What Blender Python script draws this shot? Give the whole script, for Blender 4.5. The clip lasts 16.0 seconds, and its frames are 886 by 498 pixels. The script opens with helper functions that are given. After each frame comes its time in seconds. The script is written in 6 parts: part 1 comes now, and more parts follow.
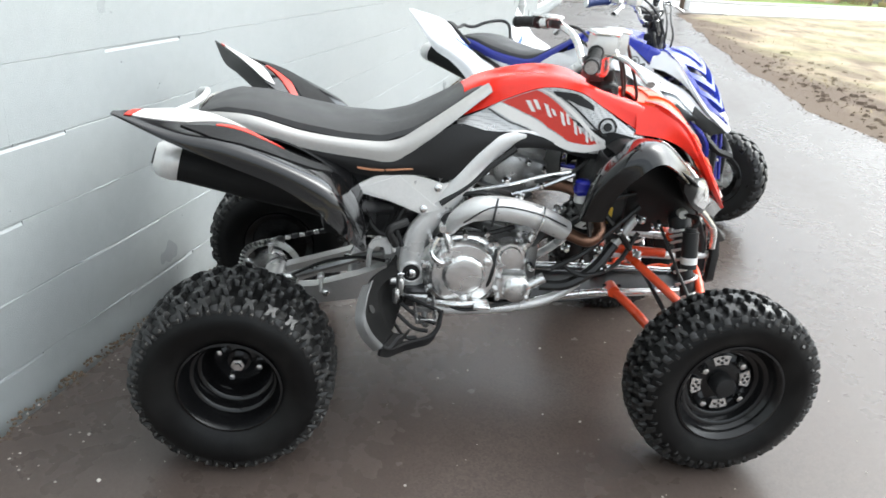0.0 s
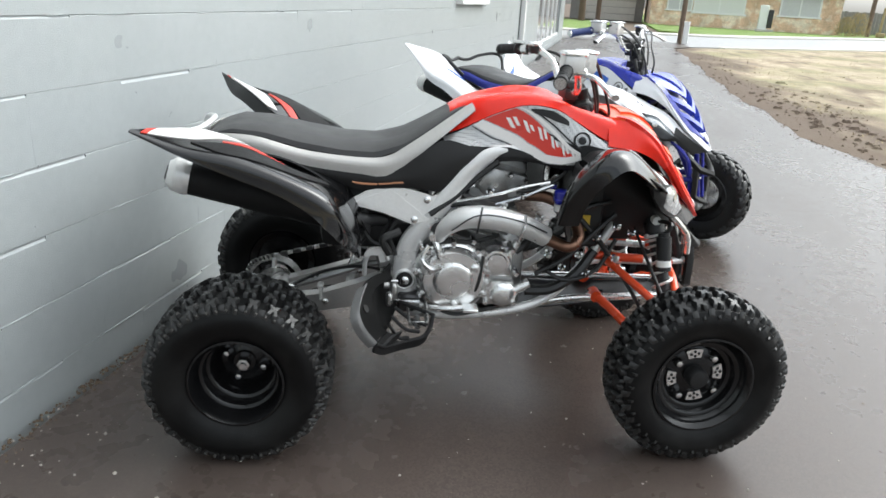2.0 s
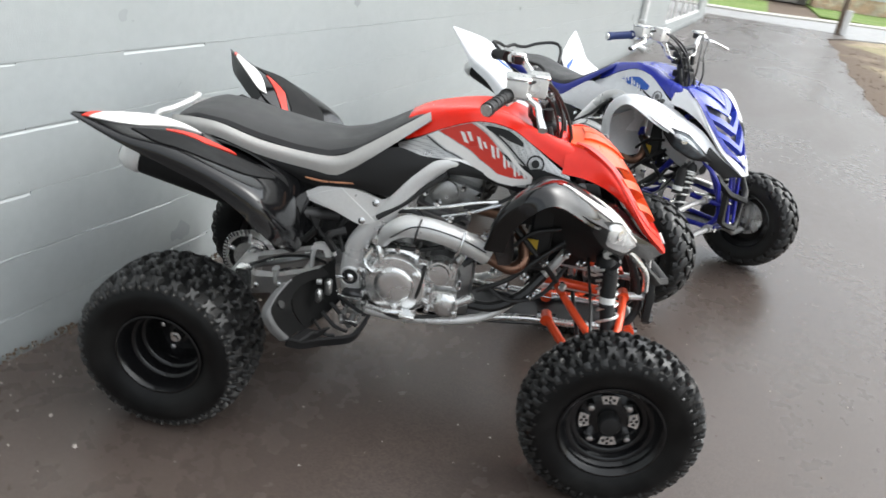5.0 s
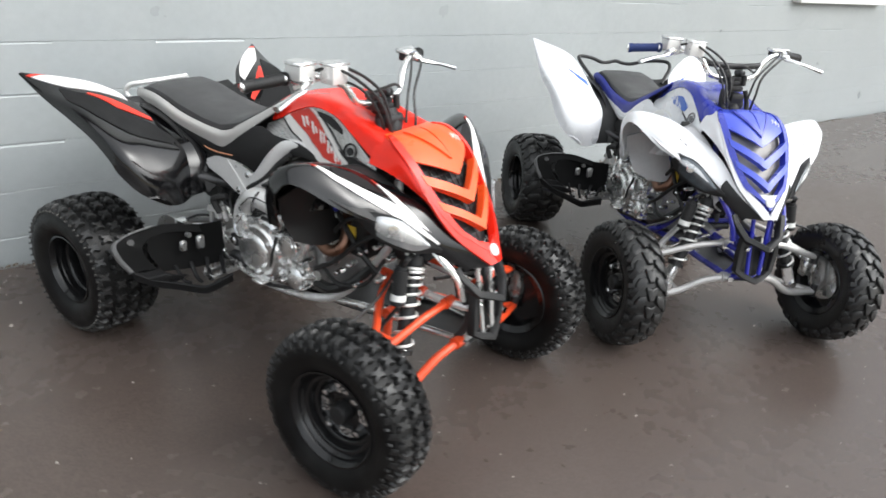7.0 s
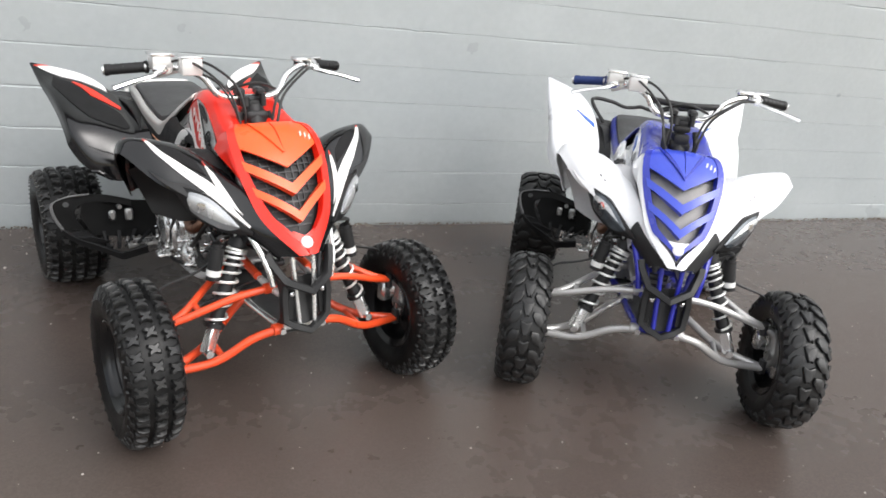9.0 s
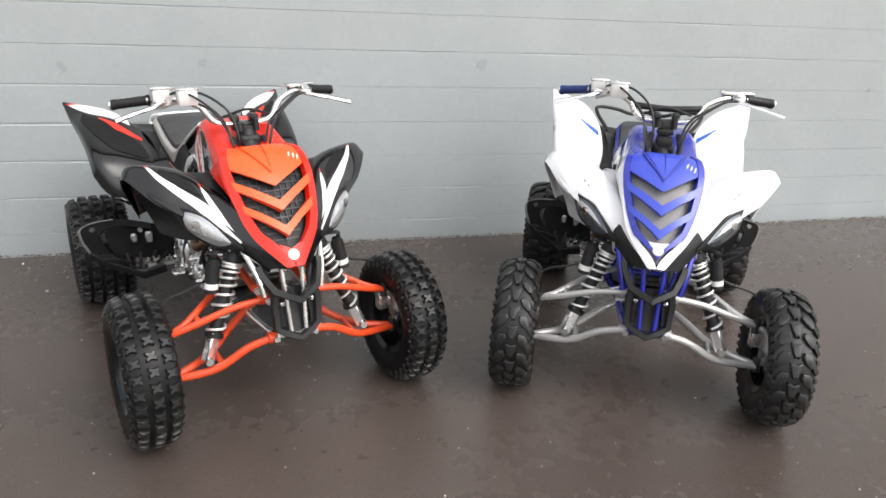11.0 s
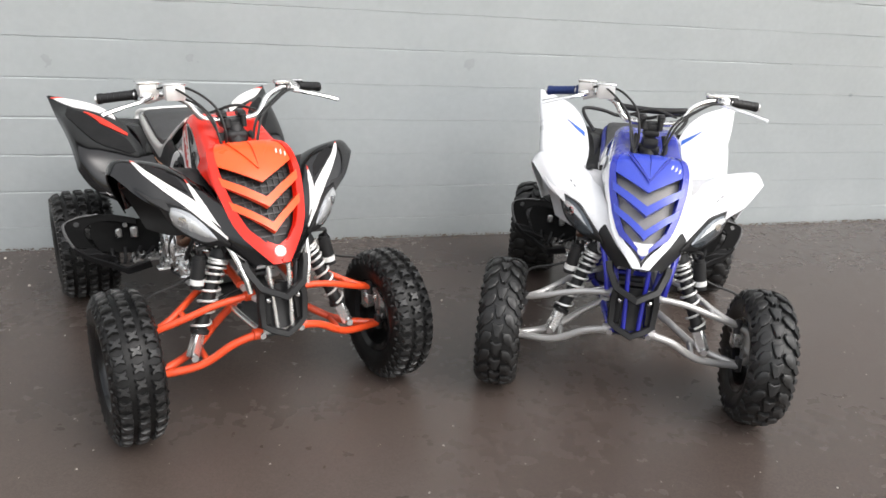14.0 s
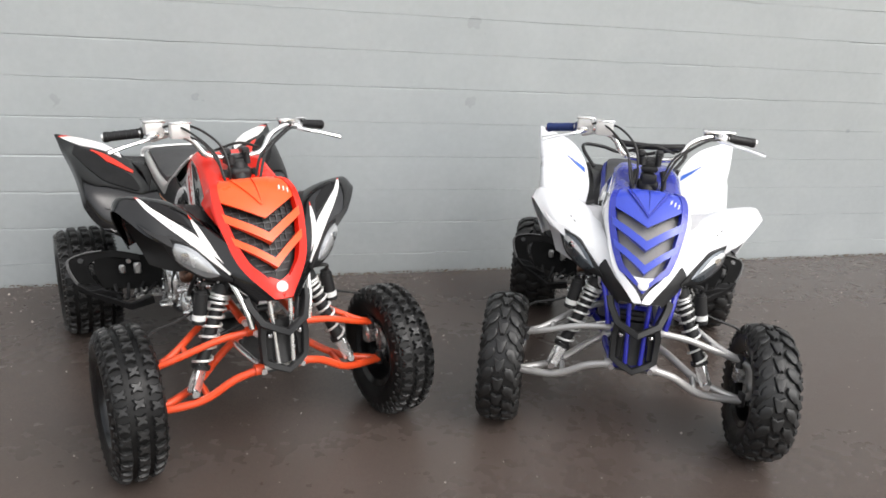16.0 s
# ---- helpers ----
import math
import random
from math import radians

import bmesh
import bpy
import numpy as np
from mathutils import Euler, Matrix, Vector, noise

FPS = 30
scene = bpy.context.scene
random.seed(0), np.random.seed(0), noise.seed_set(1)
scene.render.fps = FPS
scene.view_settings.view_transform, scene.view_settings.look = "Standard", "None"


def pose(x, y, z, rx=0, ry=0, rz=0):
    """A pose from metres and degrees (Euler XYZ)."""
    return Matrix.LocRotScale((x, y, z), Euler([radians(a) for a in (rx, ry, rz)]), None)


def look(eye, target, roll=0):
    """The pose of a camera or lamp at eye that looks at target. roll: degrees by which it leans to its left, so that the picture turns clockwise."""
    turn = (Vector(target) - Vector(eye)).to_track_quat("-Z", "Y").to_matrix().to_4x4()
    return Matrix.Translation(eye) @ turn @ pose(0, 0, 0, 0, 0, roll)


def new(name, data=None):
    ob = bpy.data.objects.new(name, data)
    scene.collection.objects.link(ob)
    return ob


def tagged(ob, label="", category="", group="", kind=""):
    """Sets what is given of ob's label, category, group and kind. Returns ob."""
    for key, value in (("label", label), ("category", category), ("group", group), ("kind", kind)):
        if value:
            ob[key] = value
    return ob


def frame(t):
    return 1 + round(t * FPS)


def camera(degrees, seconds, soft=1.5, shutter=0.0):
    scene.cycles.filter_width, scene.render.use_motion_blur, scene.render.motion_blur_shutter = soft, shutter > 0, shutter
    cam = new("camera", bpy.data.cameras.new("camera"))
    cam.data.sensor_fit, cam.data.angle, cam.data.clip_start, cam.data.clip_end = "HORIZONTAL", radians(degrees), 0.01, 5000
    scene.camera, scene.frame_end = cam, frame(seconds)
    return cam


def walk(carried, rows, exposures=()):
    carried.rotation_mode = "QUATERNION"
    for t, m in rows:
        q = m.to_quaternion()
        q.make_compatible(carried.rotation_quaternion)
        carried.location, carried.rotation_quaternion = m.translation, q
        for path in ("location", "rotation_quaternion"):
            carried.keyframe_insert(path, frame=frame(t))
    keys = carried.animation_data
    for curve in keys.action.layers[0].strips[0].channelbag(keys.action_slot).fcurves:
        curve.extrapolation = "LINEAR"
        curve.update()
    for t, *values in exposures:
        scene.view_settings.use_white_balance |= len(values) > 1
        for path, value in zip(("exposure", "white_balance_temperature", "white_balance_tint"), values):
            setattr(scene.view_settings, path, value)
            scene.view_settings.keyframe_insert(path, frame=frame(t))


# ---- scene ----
cam = camera(64.1, 16.0, 1.6, 0.5)
PATH = [
    (0, (-0.076, 0.129, 1.269), (1.739, 0.462, 0.499), 4.8),
    (0.5, (-0.188, 0.073, 1.252), (1.654, 0.407, 0.548), 3.9),
    (1, (-0.232, 0.044, 1.247), (1.614, 0.404, 0.567), 3.6),
    (1.5, (-0.241, 0.041, 1.249), (1.607, 0.409, 0.577), 3.6),
    (2, (-0.236, 0.038, 1.247), (1.611, 0.407, 0.573), 3.4),
    (2.5, (-0.24, 0.042, 1.251), (1.606, 0.399, 0.571), 3.7),
    (3, (-0.24, 0.051, 1.253), (1.609, 0.4, 0.576), 4.0),
    (3.5, (-0.225, 0.038, 1.259), (1.623, 0.381, 0.577), 3.5),
    (4, (-0.192, 0.017, 1.353), (1.611, 0.312, 0.541), 5.0),
    (4.2, (-0.182, -0.036, 1.405), (1.612, 0.318, 0.594), 4.9),
    (6.3, (0.455, -1.31, 1.459), (1.814, -0.094, 0.637), 6.6),
    (6.5, (0.545, -1.436, 1.485), (1.829, -0.133, 0.676), 4.7),
    (7, (0.84, -1.698, 1.507), (2.014, -0.31, 0.674), 5.9),
    (7.5, (1.118, -1.947, 1.502), (2.108, -0.381, 0.749), 5.7),
    (8, (1.43, -2.154, 1.477), (2.244, -0.499, 0.704), 5.2),
    (8.5, (1.735, -2.264, 1.466), (2.414, -0.559, 0.669), 6.8),
    (8.7, (1.797, -2.309, 1.466), (2.478, -0.592, 0.699), 7.1),
    (10.8, (2.098, -2.558, 1.496), (2.587, -0.748, 0.798), 2.4),
    (11, (2.105, -2.563, 1.495), (2.599, -0.755, 0.797), 2.6),
    (11.5, (2.112, -2.571, 1.492), (2.6, -0.754, 0.815), 2.2),
    (12, (2.113, -2.573, 1.496), (2.613, -0.767, 0.798), 2.8),
    (12.5, (2.116, -2.572, 1.497), (2.628, -0.768, 0.801), 2.8),
    (13, (2.11, -2.566, 1.498), (2.631, -0.767, 0.794), 3.4),
    (13.5, (2.104, -2.566, 1.496), (2.638, -0.772, 0.793), 3.6),
    (14, (2.099, -2.572, 1.496), (2.632, -0.775, 0.797), 3.6),
    (14.5, (2.099, -2.575, 1.501), (2.633, -0.781, 0.796), 3.6),
    (15, (2.095, -2.575, 1.502), (2.638, -0.782, 0.803), 4.0),
    (15.5, (2.095, -2.584, 1.495), (2.64, -0.773, 0.844), 3.9),
    (16, (2.102, -2.588, 1.499), (2.63, -0.756, 0.895), 3.3),
]
# the clip's own exposure and white balance: brighter and cooler at first
EXPOSURES = [(0, 1.46, 6180, 5), (0.5, 1.18, 6180, 5), (1.0, 1.14, 6180, 5), (2.0, 1.09, 6180, 5), (3.5, 1.08, 6180, 5), (4.0, 1.08, 6300, 6), (6.5, 1.04, 6300, 7), (8.5, 0.92, 6400, 9), (11, 0.83, 6500, 10), (15, 0.82, 6500, 10), (16, 0.75, 6500, 10)]
walk(cam, [(t, look(eye, target, roll)) for t, eye, target, roll in PATH], EXPOSURES)

# ---- light ----
world = bpy.data.worlds.new("world")
scene.world = world
world.use_nodes = True
wn = world.node_tree
sky = wn.nodes.new("ShaderNodeTexSky")
sky.sky_type, sky.sun_disc = "NISHITA", False
sky.sun_elevation, sky.sun_rotation = radians(46), radians(142)
sky.air_density, sky.dust_density = 1.0, 4.0
hsv = wn.nodes.new("ShaderNodeHueSaturation")
hsv.inputs["Saturation"].default_value = 0.25
wn.links.new(sky.outputs[0], hsv.inputs["Color"])
wn.links.new(hsv.outputs[0], wn.nodes["Background"].inputs[0])
wn.nodes["Background"].inputs[1].default_value = 0.15
sun_data = bpy.data.lights.new("sun", "SUN")
sun_data.energy, sun_data.angle, sun_data.color = 0.8, radians(120), (1.0, 0.97, 0.93)
sun = new("sun", sun_data)
sun.matrix_world = look((2.9, -2.6, 10), (2.6, 0, 0))


# ---- materials ----
def mat(name, base, rough=0.5, metal=0.0, var=0.12, scale=6.0, bump=0.0, bscale=150.0, coat=0.0, second=None,
        mix_scale=2.0, mix_at=(0.45, 0.6), detail=6.0, rvar=0.1, spec=0.5):
    """Base colour with fine and broad variation, roughness variation and fine relief, in object space."""
    m = bpy.data.materials.new(name)
    m.use_nodes = True
    t, L = m.node_tree, m.node_tree.links
    b = t.nodes["Principled BSDF"]
    geo = t.nodes.new("ShaderNodeNewGeometry")
    fine = t.nodes.new("ShaderNodeTexNoise")
    fine.inputs["Scale"].default_value, fine.inputs["Detail"].default_value = scale * 12, detail
    broad = t.nodes.new("ShaderNodeTexNoise")
    broad.inputs["Scale"].default_value, broad.inputs["Detail"].default_value = scale, 4.0
    L.new(geo.outputs["Position"], fine.inputs["Vector"])
    L.new(geo.outputs["Position"], broad.inputs["Vector"])
    add = t.nodes.new("ShaderNodeMath")
    add.operation = "ADD"
    L.new(fine.outputs["Fac"], add.inputs[0])
    L.new(broad.outputs["Fac"], add.inputs[1])
    ramp = t.nodes.new("ShaderNodeMapRange")
    ramp.inputs["From Min"].default_value, ramp.inputs["From Max"].default_value = 0.6, 1.4
    ramp.inputs["To Min"].default_value, ramp.inputs["To Max"].default_value = 1 - var, 1 + var
    L.new(add.outputs[0], ramp.inputs["Value"])
    mul = t.nodes.new("ShaderNodeVectorMath")
    mul.operation = "SCALE"
    L.new(ramp.outputs[0], mul.inputs["Scale"])
    if second:
        big = t.nodes.new("ShaderNodeTexNoise")
        big.inputs["Scale"].default_value, big.inputs["Detail"].default_value = mix_scale, 5.0
        L.new(geo.outputs["Position"], big.inputs["Vector"])
        step = t.nodes.new("ShaderNodeMapRange")
        step.inputs["From Min"].default_value, step.inputs["From Max"].default_value = mix_at
        L.new(big.outputs["Fac"], step.inputs["Value"])
        mix = t.nodes.new("ShaderNodeMix")
        mix.data_type = "RGBA"
        mix.inputs[6].default_value, mix.inputs[7].default_value = (*base, 1), (*second, 1)
        L.new(step.outputs[0], mix.inputs[0])
        L.new(mix.outputs[2], mul.inputs[0])
    else:
        mul.inputs[0].default_value = base
    L.new(mul.outputs[0], b.inputs["Base Color"])
    rr = t.nodes.new("ShaderNodeMapRange")
    rr.inputs["From Min"].default_value, rr.inputs["From Max"].default_value = 0.3, 0.7
    rr.inputs["To Min"].default_value, rr.inputs["To Max"].default_value = max(rough - rvar, 0.02), min(rough + rvar, 1)
    L.new(broad.outputs["Fac"], rr.inputs["Value"])
    L.new(rr.outputs[0], b.inputs["Roughness"])
    b.inputs["Metallic"].default_value = metal
    b.inputs["Specular IOR Level"].default_value = spec
    b.inputs["Coat Weight"].default_value = coat
    b.inputs["Coat Roughness"].default_value = 0.08
    if bump:
        n = t.nodes.new("ShaderNodeTexNoise")
        n.inputs["Scale"].default_value, n.inputs["Detail"].default_value = bscale, 4.0
        L.new(geo.outputs["Position"], n.inputs["Vector"])
        bp = t.nodes.new("ShaderNodeBump")
        bp.inputs["Distance"].default_value = bump
        L.new(n.outputs["Fac"], bp.inputs["Height"])
        L.new(bp.outputs[0], b.inputs["Normal"])
    return m


M = dict(
    wall=mat("wall_paint", (0.37, 0.395, 0.398), 0.31, spec=0.6, var=0.06, scale=2.5, bump=0.0012, bscale=260, rvar=0.04, second=(0.334, 0.36, 0.365), mix_scale=2.2, mix_at=(0.25, 0.8)),
    mortar=mat("mortar_paint", (0.345, 0.368, 0.371), 0.7, var=0.1, scale=4, bump=0.002, bscale=120),
    asphalt=mat("asphalt", (0.084, 0.0655, 0.0565), 0.23, var=0.1, scale=14, bump=0.0006, bscale=330, second=(0.074, 0.0572, 0.0493),
                mix_scale=0.8, mix_at=(0.3, 0.7), rvar=0.035, spec=0.4),
    road=mat("road_asphalt", (0.3, 0.297, 0.292), 0.45, var=0.1, scale=3, bump=0.002, bscale=100),
    concrete=mat("concrete", (0.52, 0.495, 0.45), 0.8, var=0.1, scale=3, bump=0.002, bscale=100),
    lawn=mat("lawn", (0.15, 0.24, 0.045), 0.95, var=0.3, scale=3, bump=0.03, bscale=40, second=(0.2, 0.26, 0.07), mix_scale=0.4),
    straw=mat("straw_grass", (0.36, 0.29, 0.15), 0.9, var=0.25, scale=3),
    stone=mat("gravel_stone", (0.46, 0.42, 0.38), 0.85, var=0.25, scale=30),
    litter=mat("leaf_litter", (0.12, 0.085, 0.055), 0.9, var=0.4, scale=20),
    brick=mat("brick", (0.68, 0.47, 0.32), 0.85, var=0.4, scale=1.2, second=(0.82, 0.7, 0.55), mix_scale=1.6),
    bark=mat("bark", (0.13, 0.09, 0.065), 0.95, var=0.3, scale=4, bump=0.02, bscale=20),
    leaf=mat("foliage", (0.07, 0.1, 0.03), 0.8, var=0.35, scale=3),
    roof=mat("roof_shingle", (0.09, 0.085, 0.08), 0.9, var=0.25, scale=2),
    white=mat("white_paint", (0.78, 0.78, 0.77), 0.45, var=0.04, scale=4),
    fence=mat("weathered_fence", (0.22, 0.21, 0.2), 0.85, var=0.2, scale=4),
    pole=mat("weathered_pole", (0.15, 0.11, 0.08), 0.9, var=0.25, scale=5),
    interior=mat("dark_interior", (0.05, 0.05, 0.05), 0.8, var=0.1),
    rubber=mat("tyre_rubber", (0.004, 0.004, 0.0042), 0.4, spec=0.22, var=0.25, scale=16, bump=0.0006, bscale=300, second=(0.01, 0.01, 0.0098), mix_scale=9),
    tread=mat("tyre_tread", (0.015, 0.015, 0.0148), 0.41, spec=0.5, var=0.35, scale=22, bump=0.0008, bscale=260, rvar=0.14),
    stud=mat("dusty_rubber", (0.045, 0.043, 0.04), 0.6, var=0.3, scale=30),
    rim_black=mat("black_steel_wheel", (0.006, 0.006, 0.0065), 0.19, spec=0.45, var=0.15, scale=9, rvar=0.08),
    plastic=mat("black_plastic", (0.012, 0.012, 0.0125), 0.5, spec=0.4, var=0.15, scale=12, bump=0.0004, bscale=500),
    # grey for the guard rim's outward face: its light is in the colour
    lit_plastic=mat("lit_grey_plastic", (0.13, 0.13, 0.13), 0.5, var=0.25, scale=25, bump=0.0004, bscale=400),
    matt_black=mat("matt_black_plastic", (0.01, 0.01, 0.0105), 0.62, spec=0.22, var=0.2, scale=12, bump=0.0004, bscale=400),
    gloss_black=mat("gloss_black_bodywork", (0.005, 0.005, 0.0055), 0.12, var=0.1, scale=6, coat=0.26, spec=0.47, rvar=0.04),
    gloss_white=mat("gloss_white_bodywork", (0.8, 0.81, 0.83), 0.28, var=0.03, scale=6, coat=0.3, rvar=0.06),
    gloss_blue=mat("gloss_blue_bodywork", (0.022, 0.035, 0.36), 0.25, var=0.06, scale=6, coat=0.4, rvar=0.05),
    pale_blue=mat("lighter_blue_bodywork", (0.035, 0.065, 0.5), 0.3, var=0.05, scale=6, coat=0.3, rvar=0.05),
    gloss_red=mat("gloss_red_bodywork", (0.82, 0.022, 0.009), 0.24, var=0.05, scale=6, coat=0.15, spec=0.4, rvar=0.05),
    orange=mat("orange_red_bodywork", (0.9, 0.1, 0.018), 0.3, var=0.05, scale=6, coat=0.15, spec=0.4, rvar=0.05),
    vinyl=mat("black_seat_vinyl", (0.048, 0.048, 0.049), 0.52, spec=0.45, var=0.12, scale=10, bump=0.0006, bscale=420),
    vinyl_grey=mat("grey_seat_vinyl", (0.5, 0.488, 0.47), 0.42, 0.35, var=0.06, scale=8, bump=0.0004, bscale=420),
    grip_blue=mat("blue_rubber", (0.012, 0.03, 0.13), 0.55, var=0.1, scale=9, bump=0.0005, bscale=300),
    vinyl_blue=mat("blue_seat_vinyl", (0.02, 0.03, 0.26), 0.5, var=0.08, scale=8, bump=0.0004, bscale=420),
    silver=mat("silver_paint", (0.76, 0.755, 0.745), 0.32, 0.4, var=0.06, scale=10, rvar=0.08),
    alu=mat("cast_aluminium", (0.84, 0.84, 0.83), 0.22, 0.9, var=0.03, scale=14, bump=0.0002, bscale=400),
    arm_metal=mat("bare_silver_paint", (0.52, 0.51, 0.5), 0.36, 0.55, var=0.08, scale=12),
    alu_dark=mat("dull_cast_aluminium", (0.36, 0.36, 0.355), 0.34, 0.85, var=0.2, scale=16, bump=0.0005, bscale=350),
    dark_metal=mat("dark_metal", (0.06, 0.06, 0.062), 0.42, 0.7, var=0.2, scale=14),
    chrome=mat("bright_metal", (0.72, 0.72, 0.72), 0.18, 1.0, var=0.05, scale=12, rvar=0.05),
    heat=mat("heat_tinted_steel", (0.2, 0.11, 0.075), 0.36, 0.85, var=0.3, scale=20),
    arm_orange=mat("orange_red_paint", (0.76, 0.075, 0.018), 0.34, var=0.06, scale=10, coat=0.3),
    frame_blue=mat("blue_frame_paint", (0.014, 0.018, 0.3), 0.32, var=0.08, scale=10, coat=0.3),
    spring=mat("silver_spring", (0.76, 0.76, 0.74), 0.32, 0.5, var=0.05, scale=10),
    decal_white=mat("white_decal", (0.78, 0.76, 0.74), 0.35, var=0.04, scale=10),
    decal_red=mat("red_decal", (0.6, 0.035, 0.02), 0.35, var=0.05, scale=10),
    pin_stripe=mat("pale_orange_decal", (0.62, 0.3, 0.17), 0.4, var=0.1, scale=60),
    tyre_grey=mat("grey_tyre_rubber", (0.011, 0.011, 0.0108), 0.36, spec=0.45, var=0.25, scale=18, bump=0.0006, bscale=300, rvar=0.1),
    decal_grey=mat("grey_decal", (0.16, 0.16, 0.165), 0.3, var=0.15, scale=60),
    decal_blue=mat("blue_decal", (0.03, 0.12, 0.5), 0.35, var=0.05, scale=10),
    mesh_grey=mat("grey_grille_mesh", (0.27, 0.26, 0.25), 0.5, 0.3, var=0.15, scale=60),
    yellow=mat("yellow_label", (0.55, 0.36, 0.03), 0.5, var=0.08, scale=20),
    label=mat("white_label", (0.72, 0.72, 0.7), 0.5, var=0.06, scale=20),
    lens=mat("headlight_lens", (0.42, 0.43, 0.44), 0.12, 0.5, var=0.15, scale=30, coat=1.0, rvar=0.04),
    lens_blue=mat("dark_lens", (0.11, 0.125, 0.14), 0.1, 0.5, var=0.4, scale=30, coat=1.0),
    # pale colour of the reflector bowl, also the blue quad's lens highlight
    lens_bright=mat("lamp_reflector_highlight", (0.56, 0.57, 0.57), 0.22, 0.5, var=0.15, scale=40, coat=0.8),
    # white greyed to hold the liners' shade; window panes borrow it
    liner_white=mat("greyed_white", (0.55, 0.55, 0.56), 0.55, var=0.08, scale=8),
    # darker copy of the matt black: shade put into the heel guard's colour
    shaded_black=mat("shaded_black_plastic", (0.006, 0.006, 0.006), 0.8, spec=0.12, var=0.2, scale=12),
    hose=mat("black_hose", (0.014, 0.014, 0.014), 0.45, var=0.1, scale=10),
)


def earth():
    """Trodden mud along the drive's edge, dry straw and thin green grass further off."""
    m = mat("earth", (0.42, 0.345, 0.245), 0.95, var=0.45, scale=3, bump=0.012, bscale=40, second=(0.3, 0.27, 0.165), mix_scale=0.35, spec=0.2)
    t, L = m.node_tree, m.node_tree.links
    b = t.nodes["Principled BSDF"]
    straw = b.inputs["Base Color"].links[0].from_socket
    geo = t.nodes.new("ShaderNodeNewGeometry")
    xyz = t.nodes.new("ShaderNodeSeparateXYZ")
    L.new(geo.outputs["Position"], xyz.inputs[0])
    n = t.nodes.new("ShaderNodeTexNoise")
    n.inputs["Scale"].default_value, n.inputs["Detail"].default_value = 0.55, 8.0
    stretch = t.nodes.new("ShaderNodeVectorMath")
    stretch.operation = "MULTIPLY"
    stretch.inputs[1].default_value = (0.45, 1.3, 1)
    L.new(geo.outputs["Position"], stretch.inputs[0])
    L.new(stretch.outputs[0], n.inputs["Vector"])
    ad = t.nodes.new("ShaderNodeMath")
    ad.operation, ad.inputs[1].default_value = "MULTIPLY_ADD", 6.5
    L.new(n.outputs["Fac"], ad.inputs[0])
    L.new(xyz.outputs["Y"], ad.inputs[2])
    r = t.nodes.new("ShaderNodeMapRange")
    r.inputs["From Min"].default_value, r.inputs["From Max"].default_value = -1.0, 0.5
    L.new(ad.outputs[0], r.inputs["Value"])
    mix = t.nodes.new("ShaderNodeMix")
    mix.data_type = "RGBA"
    mix.inputs[7].default_value = (0.15, 0.115, 0.088, 1)
    L.new(r.outputs[0], mix.inputs[0])
    L.new(straw, mix.inputs[6])
    rut = t.nodes.new("ShaderNodeTexNoise")
    rut.inputs["Scale"].default_value, rut.inputs["Detail"].default_value, rut.inputs["Distortion"].default_value = 1.1, 9.0, 0.6
    L.new(stretch.outputs[0], rut.inputs["Vector"])
    deep = t.nodes.new("ShaderNodeMapRange")
    deep.inputs["From Min"].default_value, deep.inputs["From Max"].default_value, deep.inputs["To Max"].default_value = 0.52, 0.68, 0.75
    L.new(rut.outputs["Fac"], deep.inputs["Value"])
    wet = t.nodes.new("ShaderNodeMix")
    wet.data_type = "RGBA"
    wet.inputs[7].default_value = (0.15, 0.115, 0.085, 1)
    L.new(deep.outputs[0], wet.inputs[0])
    L.new(mix.outputs[2], wet.inputs[6])
    L.new(wet.outputs[2], b.inputs["Base Color"])
    return m


def dotted():
    """Silver film printed with fine dark dots."""
    m = mat("dotted_silver_decal", (0.55, 0.545, 0.54), 0.34, 0.75, var=0.12, scale=20)
    t, L = m.node_tree, m.node_tree.links
    b = t.nodes["Principled BSDF"]
    film = b.inputs["Base Color"].links[0].from_socket
    geo = t.nodes.new("ShaderNodeNewGeometry")
    v = t.nodes.new("ShaderNodeTexVoronoi")
    v.inputs["Scale"].default_value, v.inputs["Randomness"].default_value = 170, 0.15
    L.new(geo.outputs["Position"], v.inputs["Vector"])
    r = t.nodes.new("ShaderNodeMapRange")
    r.inputs["From Min"].default_value, r.inputs["From Max"].default_value = 0.32, 0.42
    r.inputs["To Min"].default_value, r.inputs["To Max"].default_value = 0.55, 0.0
    L.new(v.outputs["Distance"], r.inputs["Value"])
    mix = t.nodes.new("ShaderNodeMix")
    mix.data_type = "RGBA"
    mix.inputs[7].default_value = (0.09, 0.09, 0.09, 1)
    L.new(r.outputs[0], mix.inputs[0])
    L.new(film, mix.inputs[6])
    L.new(mix.outputs[2], b.inputs["Base Color"])
    return m


